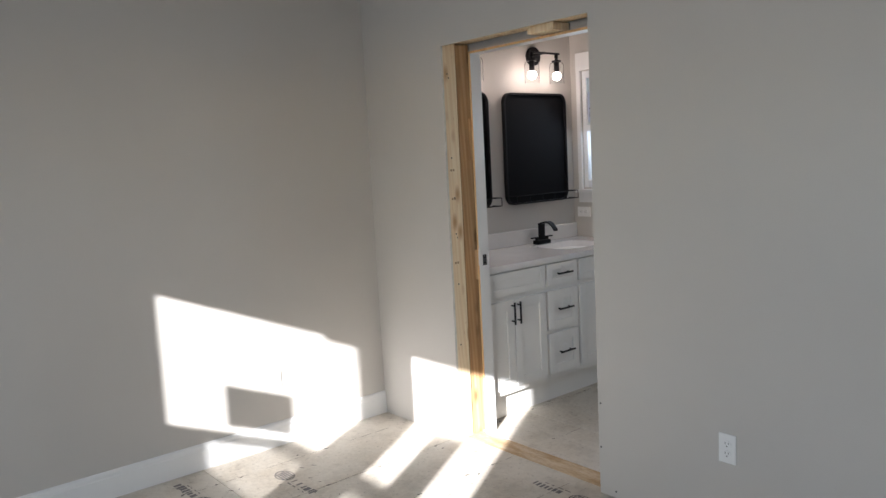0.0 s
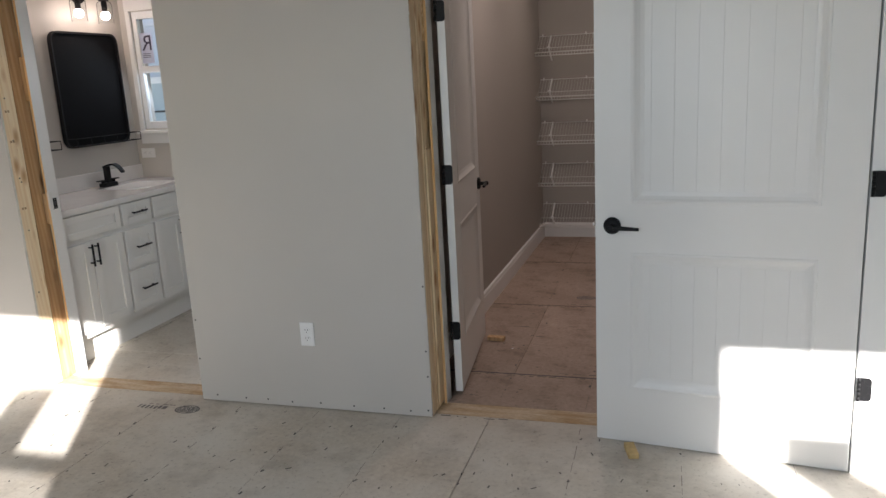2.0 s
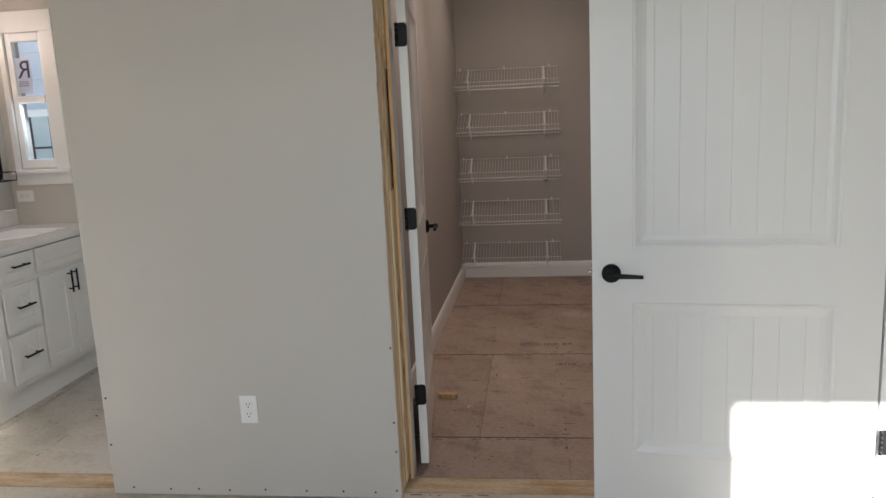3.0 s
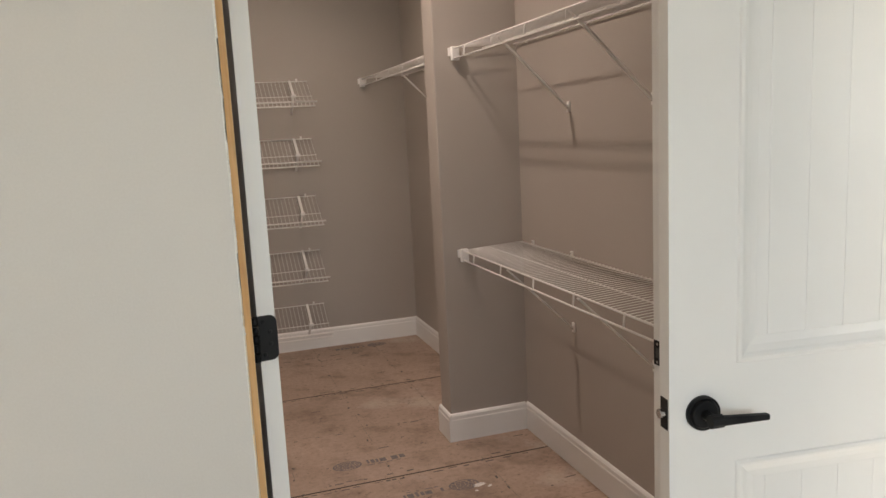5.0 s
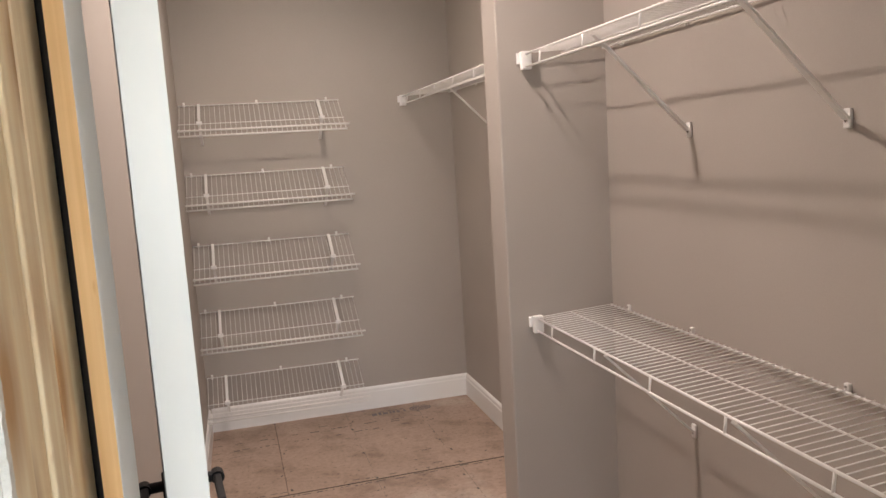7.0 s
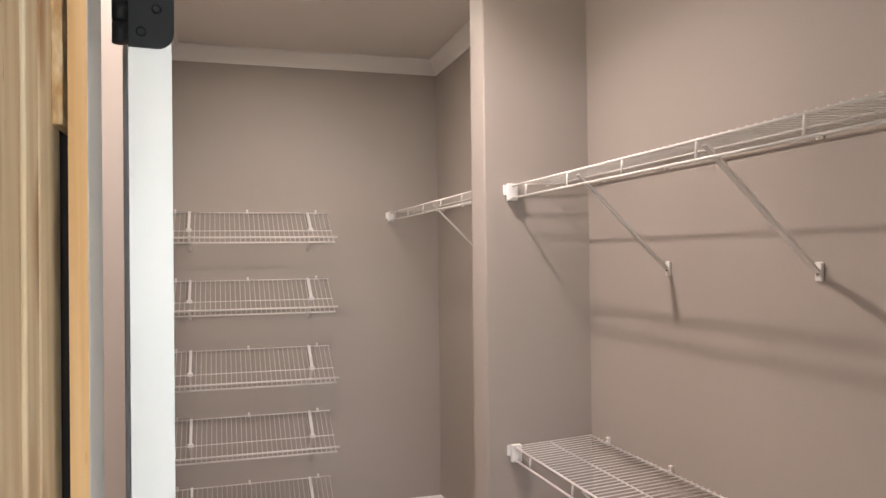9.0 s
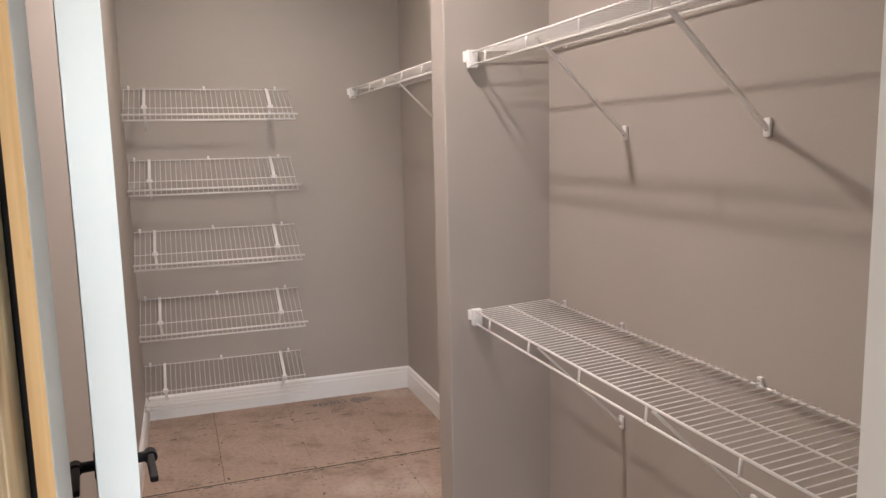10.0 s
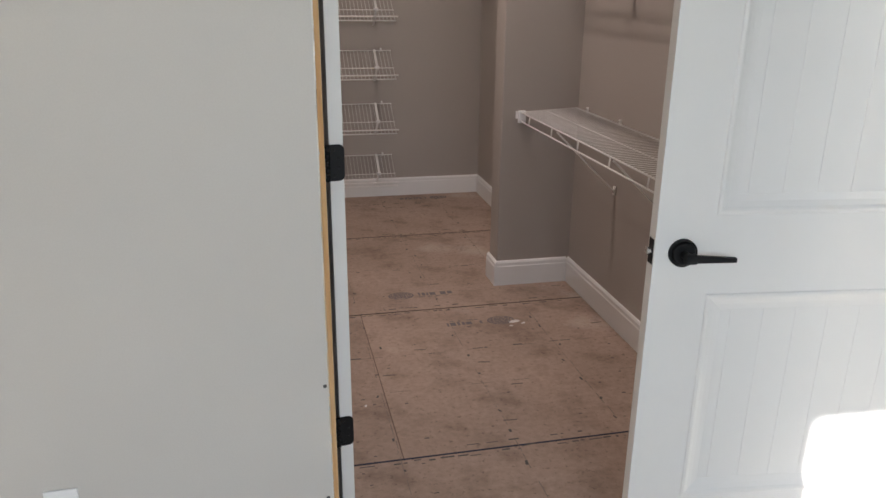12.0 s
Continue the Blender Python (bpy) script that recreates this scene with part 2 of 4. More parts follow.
def structure(name, boxes, mat, label, category, bevel=0.0):
    bm = bmesh.new()
    for b in boxes:
        box(bm, *b, bevel)
    return tagged(link(name, bm, mat), label, category, kind="structure")


def thing(name, label, category, at=None, group="", kind=""):
    e = new(name)
    if at:
        e.matrix_world = at
    return tagged(e, label, category, group, kind)


# ---- plan ----
H = 2.743           # ceiling
WT = 0.235          # double wall between the halves of the house
BED_X, BED_Y = 4.52, -4.30
CL_L, CL_R, CL_B = 2.690, 4.222, 3.925
B0, B1 = 0.685, 1.635      # bathroom opening in the plasterboard
C0, C1 = 2.831, 3.80       # closet opening
ZO = 2.088                 # head of the openings
BA_L, BA_B = 0.115, 1.69   # bathroom side wall and window wall

# the closet stands slightly out of square to the bedroom wall
TURN = Matrix.Translation((3.5, WT, 0)) @ pose(0, 0, 0, 0, 0, -0.72) @ Matrix.Translation((-3.5, -WT, 0))


def turned(ob):
    ob.matrix_basis = TURN @ ob.matrix_basis
    return ob


# main wall: plasterboard sheet, core, and plasterboard of the rear rooms
wall_main = structure("wall_north", [(0, B0, 0, 0.013, 0, H), (B1, C0, 0, 0.013, 0.006, H), (C1, BED_X, 0, 0.013, 0, H), (B0, B1, 0, 0.013, ZO, H), (C0, C1, 0, 0.013, ZO, H)],
                      PAINT, "greige painted plasterboard wall with bare lower edge", "wall")
# solid fill and backing sheet; the hollow's shade is their near-black colour
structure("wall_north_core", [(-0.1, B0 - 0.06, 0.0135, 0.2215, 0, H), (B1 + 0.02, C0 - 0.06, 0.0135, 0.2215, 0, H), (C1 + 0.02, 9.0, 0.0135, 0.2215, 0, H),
                              (B0 - 0.06, B1 + 0.02, 0.0135, 0.2215, ZO + 0.05, H), (C0 - 0.06, C1 + 0.02, 0.0135, 0.2215, ZO + 0.05, H), (C0 - 0.06, 2.8405, 0.2162, 0.2215, 0, ZO + 0.05)], DARK, "solid partition wall core, coloured near-black for the shade of its hollow", "wall")
structure("wall_rear_face", [(BA_L, B0 + 0.02, 0.222, WT, 0, H), (B1 - 0.05, 2.8405, 0.222, WT, 0, H), (3.766, CL_R + 0.03, 0.222, WT, 0, H), (B0 + 0.02, B1 - 0.05, 0.222, WT, 2.07, H), (2.8405, 3.766, 0.222, WT, 2.09, H)],
          PAINT, "greige painted plasterboard on the closet side", "wall")

# bedroom shell
structure("wall_west", [(-0.1, 0, BED_Y - 0.15, 0, 0, H)], PAINT, "greige painted bedroom side wall in patches of sun", "wall")
DY0, DY1 = -0.17, -1.12
structure("wall_east", [(BED_X, BED_X + 0.115, DY0, 0.013, 0, H), (BED_X, BED_X + 0.115, BED_Y, DY1, 0, H), (BED_X, BED_X + 0.115, DY1, DY0, 2.09, H)], PAINT, "greige painted bedroom wall with a doorway", "wall")
WIN = [(1.815, 2.530), (2.895, 3.628), (6.592, 7.300)]
WZ0, WZ1, WZM0, WZM1 = 0.83, 2.207, 1.49, 1.535
cuts = [0.0 - 0.1] + [v for a, b in WIN for v in (a - 0.07, b + 0.07)] + [9.0]
wb = []
for i in range(0, len(cuts), 2):
    wb.append((cuts[i], cuts[i + 1], BED_Y - 0.15, BED_Y, 0, H))
for a, b in WIN:
    wb += [(a - 0.07, b + 0.07, BED_Y - 0.15, BED_Y, 0, WZ0 - 0.07), (a - 0.07, b + 0.07, BED_Y - 0.15, BED_Y, WZ1 + 0.07, H)]
structure("wall_south", wb, PAINT, "greige painted outer wall with three windows", "wall")
structure("wall_far_east", [(9.0, 9.15, BED_Y - 0.15, 0.222, 0, H)], PAINT, "greige painted wall of the next room", "wall")
structure("wall_next_room", [(BED_X + 0.115, 9.0, 0, 0.013, 0, H)], PAINT, "greige painted wall of the next room", "wall")
structure("ceiling", [(-0.1, 9.15, BED_Y - 0.15, 0.2, H, H + 0.1)], CEIL, "white painted flat ceiling", "ceiling")

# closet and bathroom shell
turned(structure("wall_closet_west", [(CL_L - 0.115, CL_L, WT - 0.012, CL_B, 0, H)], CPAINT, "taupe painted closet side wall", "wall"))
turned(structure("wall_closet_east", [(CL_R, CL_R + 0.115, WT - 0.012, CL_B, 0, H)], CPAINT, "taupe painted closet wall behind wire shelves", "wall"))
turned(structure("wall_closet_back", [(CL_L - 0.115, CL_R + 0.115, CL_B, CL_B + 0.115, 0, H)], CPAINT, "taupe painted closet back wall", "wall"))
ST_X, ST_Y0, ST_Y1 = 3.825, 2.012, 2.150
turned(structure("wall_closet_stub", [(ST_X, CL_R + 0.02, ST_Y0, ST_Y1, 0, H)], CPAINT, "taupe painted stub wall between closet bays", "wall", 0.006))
structure("ceiling_closet", [(CL_L - 0.115, CL_R + 0.2, 0.2, CL_B + 0.16, H, H + 0.1)], CEIL, "white painted closet ceiling", "ceiling")
structure("wall_bath_west", [(BA_L - 0.115, BA_L, 0.222, BA_B + 0.13, 0, H)], PAINT, "greige painted bathroom wall behind the vanity", "wall")
BW = (0.205, 0.455, 1.262, 2.075)
structure("wall_bath_north", [(BA_L, BW[0], BA_B, BA_B + 0.13, 0, H), (BW[1], 1.80, BA_B, BA_B + 0.13, 0, H), (2.40, CL_L - 0.115, BA_B, BA_B + 0.13, 0, H), (1.80, 2.40, BA_B, BA_B + 0.13, 0, BW[2]), (1.80, 2.40, BA_B, BA_B + 0.13, BW[3], H), (BW[0], BW[1], BA_B, BA_B + 0.13, 0, BW[2]), (BW[0], BW[1], BA_B, BA_B + 0.13, BW[3], H)], PAINT, "greige painted bathroom wall with a window and an added unseen one", "wall")
structure("ceiling_bath", [(0.0, CL_L - 0.115, 0.2, BA_B + 0.13, H, H + 0.1)], CEIL, "white painted bathroom ceiling", "ceiling")
structure("ground", [(-400, 400, -400, 400, -0.6, -0.5)], ASPHALT, "dry bare ground around the house", "ground")
floor = structure("floor", [(-0.1, 9.15, BED_Y - 0.15, CL_B + 0.115, -0.12, -0.018)], DARK, "dusty plywood subfloor panels with printed stamps", "floor")

# ---- doors ----
def lever_handle(parent, x, y, z, side, way):
    """Round rose, neck and lever on the face at y; side: -1 or 1 outwards; way: direction of the lever along x."""
    bm = bmesh.new()
    rod(bm, (x, y, z), (x, y + side * 0.010, z), 0.033, 28)
    rod(bm, (x, y + side * 0.010, z), (x, y + side * 0.016, z), 0.029, 28, 0.024)
    rose = part("handle_rose", bm, BLACK, parent, "round matte black rose", True)
    bm = bmesh.new()
    rod(bm, (x, y + side * 0.016, z), (x, y + side * 0.052, z), 0.010, 14)
    rod(bm, (x - way * 0.012, y + side * 0.048, z), (x + way * 0.012, y + side * 0.048, z), 0.0125, 14)
    n0 = len(bm.verts)
    box(bm, *sorted((x, x + way * 0.108)), *sorted((y + side * 0.040, y + side * 0.054)), z - 0.010, z + 0.009, 0.004)
    for v in list(bm.verts)[n0:]:
        if abs(v.co.x - x) > 0.05:
            v.co.z = z - 0.004 + (v.co.z - z) * 0.62
    return part("handle_lever", bm, BLACK, rose, "black lever")


def hinge(parent, x, y, z, leaf_dir, flip=1):
    """Leaf of 89 mm with round corners in the plane y, and a barrel beside it."""
    bm = bmesh.new()
    w, h, r = 0.036, 0.0445, 0.014
    pts = [(0, -h), (0, h)]
    for i in range(7):
        a = math.pi / 2 * (1 - i / 6)
        pts.append((w - r + r * math.cos(a), h - r + r * math.sin(a)))
    for i in range(7):
        a = -math.pi / 2 * i / 6
        pts.append((w - r + r * math.cos(a), -h + r + r * math.sin(a)))
    f = bm.faces.new([bm.verts.new((x + leaf_dir * px, y, z + pz)) for px, pz in pts])
    g = bmesh.ops.extrude_face_region(bm, geom=[f])
    bmesh.ops.translate(bm, verts=[v for v in g["geom"] if isinstance(v, bmesh.types.BMVert)], vec=(0, -0.003 * flip, 0))
    leaf = part("hinge", bm, BLACK, parent, "matte black hinge leaf")
    bm = bmesh.new()
    for k in range(5):
        z0 = z - h + k * 2 * h / 5
        rod(bm, (x - leaf_dir * 0.006, y - 0.006 * flip, z0 + 0.0006), (x - leaf_dir * 0.006, y - 0.006 * flip, z0 + 2 * h / 5 - 0.0006), 0.0062, 12)
    part("hinge_barrel", bm, BLACK, leaf, smooth=True)
    for px, pz in ((0.010, 0.032), (0.022, 0.012), (0.022, -0.012), (0.010, -0.032)):
        bm = bmesh.new()
        rod(bm, (x + leaf_dir * px, y - 0.003 * flip, z + pz), (x + leaf_dir * px, y - 0.0042 * flip, z + pz), 0.0042, 10, 0.003)
        part("screw", bm, BLACK, leaf)
    return leaf


def panel_door(name, label, w, h, t):
    """Two-panel plank door; hinge edge at x = 0, faces at y = +-t/2."""
    d = thing(name, label, "door")
    st, p1, p2, p3, p4 = 0.137, 0.235, 0.80, 0.992, h - 0.13
    bm = bmesh.new()
    box(bm, 0, st, -t / 2, t / 2, 0, h)
    box(bm, w - st, w, -t / 2, t / 2, 0, h)
    for z0, z1 in ((0, p1), (p2, p3), (p4, h)):
        box(bm, st, w - st, -t / 2, t / 2, z0, z1)
    bmesh.ops.remove_doubles(bm, verts=bm.verts, dist=1e-5)
    part("door_slab", bm, DOORW, d)
    # sloped moulding: a low bead on the stile, then a cove down to the planks
    prof = [(-0.001, -0.001), (0.003, 0.0026), (0.009, 0.0034), (0.014, 0.0014), (0.018, -0.0012), (0.030, -0.0062), (0.040, -0.0085), (0.0462, -0.0095), (0.0465, -0.016)]
    for z0, z1 in ((p1, p2), (p3, p4)):
        bm = bmesh.new()
        for s in (-1, 1):
            loops = [[bm.verts.new((x, s * (t / 2 + h_), z)) for x, z in ((st + i_, z0 + i_), (w - st - i_, z0 + i_), (w - st - i_, z1 - i_), (st + i_, z1 - i_))] for i_, h_ in prof]
            for la, lb in zip(loops, loops[1:]):
                for k in range(4):
                    bm.faces.new((la[k], la[(k + 1) % 4], lb[(k + 1) % 4], lb[k]))
        part("panel_moulding", bm, DOORW, d)
        x0, x1 = st + 0.046, w - st - 0.046
        pw = (x1 - x0) / 6.83
        edges = [x0] + [x0 + pw * (0.52 + k) for k in range(7)] + [x1]
        base = None
        for xa, xb in zip(edges, edges[1:]):
            if base and xb - xa > pw * 0.9:
                o = new("plank", base.data)
                o.parent, o.location.x = d, xa
                continue
            bm = bmesh.new()
            box(bm, 0.0001, xb - xa - 0.0001, -t / 2 + 0.0098, t / 2 - 0.0098, z0 + 0.046, z1 - 0.046, 0.0009)
            o = part("plank", bm, DOORW, d)
            o.location.x = xa
            if xb - xa > pw * 0.9:
                base = o
    return d


# closet door: opened into the closet
DW = 0.846
closet_door = panel_door("closet_door", "white two-panel plank door standing open into the closet", DW, 2.03, 0.034)
lever_handle(closet_door, DW - 0.062, -0.017, 0.90, -1, -1)
lever_handle(closet_door, DW - 0.062, 0.017, 0.90, 1, -1)
closet_door.matrix_world = pose(2.8905, 0.264, 0.022, 0, 0, 95.6)
for hz in (0.308, 1.052, 1.765):
    # leaves on the hinge edge of the open door
    l = hinge(closet_door, 0, 0, hz, 1)
    l.matrix_basis = Matrix.Translation((0, 0.017, 0)) @ Euler((0, 0, radians(-90))).to_matrix().to_4x4()

# entry door of the bedroom: folded back in front of the main wall
ED = 0.927
entry_door = panel_door("entry_door", "white two-panel plank door folded back, wedged on a block", ED, 2.03, 0.036)
lever_handle(entry_door, ED - 0.066, 0.018, 0.905, 1, -1)
bm = bmesh.new()
box(bm, ED, ED + 0.0015, -0.0125, 0.0125, 0.875, 0.935)
latch_plate = part("latch_plate", bm, BLACK, entry_door, "black latch plate")
bm = bmesh.new()
rod(bm, (ED, 0, 0.905), (ED + 0.012, 0, 0.905), 0.009, 14)
part("latch_bolt", bm, CHROME, latch_plate, "steel latch bolt")
for hz in (0.305, 1.047, 1.815):
    l = hinge(entry_door, 0, 0, hz + 0.026, 1)
    l.matrix_basis = Matrix.Translation((-0.0206, 0.0201, 0)) @ pose(0, 0, 0, 0, 0, 180)
entry_door.matrix_world = pose(4.495, -0.156, 0.004, 0, 0, 173.0)

block = thing("wood_block", "small pine block wedged under the open door", "block", pose(3.712, -0.150, 0, 0, 0, 14))
box_part("block_body", (-0.020, 0.020, -0.066, 0.035, 0, 0.022), BLOCK, block, 0.002)
block = thing("wood_block", "small brown pine block beside the open closet door", "block", pose(2.905, 1.055, 0, 0, 0, -4))
box_part("block_body", (-0.055, 0.045, -0.019, 0.019, 0, 0.024), PINE3, block, 0.002)


# ---- door frames and bare framing at the openings ----
def upright(name, label, boxes, mat=PINE, category="stud"):
    """One board or a lamination of boards, standing on the floor."""
    t = thing(name, label, category)
    for b in boxes:
        box_part("board", b, mat, t, 0.002)
    return t


def ragged_edge(parent, x, z0, z1, way, seed, wide_above=9.0, extra=0.0):
    """Torn strip of plasterboard core along an edge at x."""
    rnd = random.Random(seed)
    bm = bmesh.new()
    rows, z, slow, chip = [], z0, 0.0, 0.0
    while z < z1:
        slow = min(0.0016, max(-0.0006, slow + rnd.gauss(0, 0.00022)))
        chip = max(0.0, chip * 0.55 + (rnd.uniform(0.0008, 0.0030) if rnd.random() < 0.05 else 0.0))
        j = (0.0006 + slow + chip + rnd.random() * 0.0003 + (extra if z > wide_above else 0)) * way
        rows.append([bm.verts.new((x - way * 0.002, 0.0005, z)), bm.verts.new((x + j, 0.001 + rnd.random() * 0.0015, z)), bm.verts.new((x + j * 0.7, 0.0125, z))])
        z += rnd.uniform(0.0015, 0.004)
    for a, b in zip(rows, rows[1:]):
        for k in (0, 1):
            bm.faces.new((a[k], a[k + 1], b[k + 1], b[k]))
    return part("torn_edge", bm, GYPSUM, parent, "torn white plasterboard edge")


ragged_edge(wall_main, C0, 0.02, ZO, 1, 3, 1.29, 0.0015)
ragged_edge(wall_main, B0, 0.02, ZO, 1, 5)
ragged_edge(wall_main, B1, 0.02, ZO, -1, 7)

upright("door_stud", "bare pine studs laminated beside the closet opening", [(2.774, 2.8325, 0.014, 0.052, 0, 2.13), (2.774, 2.8305, 0.053, 0.089, 0, 2.13), (2.774, 2.833, 0.090, 0.126, 0, 2.13), (2.774, 2.8335, 0.127, 0.196, 0, 2.13)])
upright("door_stud", "bare pine stud behind the open door", [(3.789, 3.84, 0.014, 0.101, 0, 2.13), (3.7895, 3.84, 0.112, 0.200, 0, 2.13)])
upright("door_stud", "bare pine stud with nail heads beside the bathroom opening", [(0.626, 0.683, 0.014, 0.101, 0, 2.105)])
upright("door_stud", "darker bare pine stud at the bathroom frame", [(0.626, 0.676, 0.110, 0.200, 0, 2.105)], PINE3)
upright("door_stud", "bare pine stud of the bathroom opening", [(1.637, 1.655, 0.014, 0.200, 0, 2.105)])
for x0, x1 in ((0.626, 1.655), (2.774, 3.84)):
    upright("door_header", "bare pine header above the opening", [(x0, x1, 0.014, 0.101, 2.106, 2.136), (x0, x1, 0.112, 0.200, 2.110, 2.136)], category="header")


def door_frame(name, label, x0, x1, zt):
    """White lining with raw front edges, on the rear side of the double wall."""
    f = thing(name, label, "door frame")
    y0, y1, t = 0.165, 0.237, 0.0130
    for a, b in ((x0 - t, x0), (x1, x1 + t)):
        y0 = 0.173 if a > 3 else 0.165
        j = box_part("jamb", (a, b, y0, y1, 0, zt), TRIM, f, 0.001)
        box_part("raw_edge", (a + 0.0005, b - 0.0005, y0 - 0.002, y0 - 0.0004, 0.001, zt - 0.001), PINE2, j, label="raw orange pine edge")
    j = box_part("head", (x0 - t, x1 + t, y0, y1, zt + 0.0005, zt + t), TRIM, f, 0.001)
    box_part("raw_edge", (x0 - t, x1 + t, y0 - 0.002, y0 - 0.0004, zt + 0.001, zt + t - 0.001), PINE2, j, label="raw orange pine edge")
    return f


def strike(frame_thing, x, y, z, side):
    """Black strike plate let into the lining at x; side: the way its face looks."""
    a, b = sorted((x, x + side * 0.0016))
    p = box_part("strike_plate", (a, b, y - 0.020, y + 0.012, z - 0.029, z + 0.029), BLACK, frame_thing, 0.0005, "black strike plate")
    a, b = sorted((x + side * 0.0014, x + side * 0.002))
    box_part("strike_hole", (a, b, y - 0.010, y + 0.004, z - 0.012, z + 0.012), SLOT, p)
    for dz in (-0.021, 0.021):
        bm = bmesh.new()
        rod(bm, (x + side * 0.0014, y - 0.003, z + dz), (x + side * 0.003, y - 0.003, z + dz), 0.0035, 10)
        part("screw", bm, CHROME, p)


closet_frame = door_frame("closet_door_frame", "white painted door lining with raw edges, not yet cased", 2.8565, 3.745, 2.075)
strike(closet_frame, 3.745, 0.222, 0.93, -1)
bath_frame = door_frame("bathroom_door_frame", "white painted door lining with raw edges, not yet cased", 0.728, 1.56, 2.052)
strike(bath_frame, 0.728, 0.205, 0.965, 1)
# stop blocks next to the strikes and shims behind the linings
box_part("strike_block", (3.734, 3.7445, 0.168, 0.188, 0.905, 0.985), DOORW, closet_frame, 0.001, "loose white backing block")
box_part("strike_block", (0.7285, 0.740, 0.158, 0.180, 0.94, 1.03), DOORW, bath_frame, 0.001, "loose white backing block")


def shim(label, dims, mat):
    t = thing("shim", label, "shim", group="wooden shims at the door frames")
    box_part("shim_body", dims, mat, t, 0.001)


shim("strand board filler strip beside the door lining", (3.7615, 3.788, 0.150, 0.215, 0.02, 1.12), OSB)
shim("pale pine shim beside the door lining", (3.7615, 3.7875, 0.146, 0.215, 1.125, 1.43), PALE)
shim("strand board filler strip beside the door lining", (3.7615, 3.788, 0.150, 0.215, 1.435, 2.07), OSB)
shim("dark pine shim wedged behind the door lining", (2.8335, 2.8405, 0.110, 0.215, 0.02, 1.205), PINE)
shim("strand board shim wedged behind the door lining", (2.8335, 2.8405, 0.165, 0.215, 1.66, 2.07), OSB)
shim("pine shim wedged behind the bathroom lining", (0.684, 0.7095, 0.172, 0.21, 1.50, 1.72), PINE3)
shim("pine shim wedged behind the bathroom lining", (0.684, 0.7095, 0.172, 0.21, 0.86, 1.02), PINE3)
shim("pale pine shim above the bathroom lining", (1.20, 1.36, 0.10, 0.21, 2.071, 2.105), PINE)

# stamps and nail heads on the bathroom stud
nail_stud = bpy.data.objects["door_stud.002"]
for z in (1.95, 1.93, 1.52, 1.31, 1.12, 1.10, 0.85, 0.52, 0.26):
    bm = bmesh.new()
    y = 0.035 + 0.03 * ((z * 37) % 1)
    rod(bm, (0.683, y, z), (0.6842, y, z), 0.004, 10)
    part("nail_head", bm, SLOT, nail_stud)
MARK = material("faint brown stamp", (0.40, 0.26, 0.15), 0.8, vary=0.3, scale=60, bump=0)
for z in (1.45, 1.30, 0.96):
    for k in range(2):
        box_part("stamp", (0.6832, 0.6836, 0.030 + 0.017 * k, 0.041 + 0.017 * k, z, z + 0.011), MARK, nail_stud)

# entry doorway lining
entry_frame = thing("entry_door_frame", "white painted lining of the bedroom doorway", "door frame")
box_part("jamb", (4.500, 4.64, -0.177, -0.150, 0, 2.07), TRIM, entry_frame)
box_part("jamb", (4.508, 4.64, DY1, DY1 + 0.018, 0, 2.07), TRIM, entry_frame)
box_part("head", (4.508, 4.64, DY1 + 0.018, -0.1775, 2.0705, 2.0895), TRIM, entry_frame)

# ---- baseboards and crown ----
def baseboard(label, a, b, nx, ny, h=0.135):
    """Moulded board from a to b (x, y); nx, ny: the way it looks."""
    prof = [(0, 0), (0.014, 0), (0.014, h - 0.032), (0.011, h - 0.027), (0.011, h - 0.012), (0.006, h - 0.004), (0, h)]
    bm = bmesh.new()
    rings = []
    for p in (a, b):
        rings.append([bm.verts.new((p[0] + nx * d, p[1] + ny * d, z)) for d, z in prof])
    for i in range(len(prof)):
        j = (i + 1) % len(prof)
        bm.faces.new((rings[0][i], rings[0][j], rings[1][j], rings[1][i]))
    bm.faces.new(rings[0])
    bm.faces.new(rings[1][::-1])
    ob = tagged(link("baseboard", bm, TRIM), label, "baseboard", kind="structure")
    return turned(ob) if a[1] > 0.1 else ob


baseboard("white moulded baseboard along the bedroom wall", (0.0005, -4.3), (0.0005, -0.002), 1, 0)
baseboard("white moulded baseboard in the closet", (CL_L, 0.24), (CL_L, CL_B), 1, 0)
baseboard("white moulded baseboard in the closet", (CL_L + 0.014, CL_B), (CL_R, CL_B), 0, -1)
baseboard("white moulded baseboard in the closet", (CL_R, ST_Y1 + 0.014), (CL_R, CL_B - 0.014), -1, 0)
baseboard("white moulded baseboard on the stub wall", (ST_X, ST_Y1), (CL_R - 0.014, ST_Y1), 0, 1)
baseboard("white moulded baseboard on the stub wall", (ST_X, ST_Y0 - 0.014), (ST_X, ST_Y1 + 0.014), -1, 0)
baseboard("white moulded baseboard on the stub wall", (ST_X, ST_Y0), (CL_R - 0.014, ST_Y0), 0, -1)
baseboard("white moulded baseboard in the closet", (CL_R, 0.237), (CL_R, ST_Y0), -1, 0)


def crown(a, b, nx, ny):
    prof = [(0, H - 0.085), (0.008, H - 0.085), (0.014, H - 0.07), (0.05, H - 0.02), (0.062, H - 0.012), (0.062, H - 0.001), (0, H - 0.001)]
    bm = bmesh.new()
    rings = [[bm.verts.new((p[0] + nx * d, p[1] + ny * d, z)) for d, z in prof] for p in (a, b)]
    for i in range(len(prof)):
        j = (i + 1) % len(prof)
        bm.faces.new((rings[0][i], rings[0][j], rings[1][j], rings[1][i]))
    turned(tagged(link("crown_moulding", bm, TRIM), "white crown moulding below the closet ceiling", "moulding", kind="structure"))


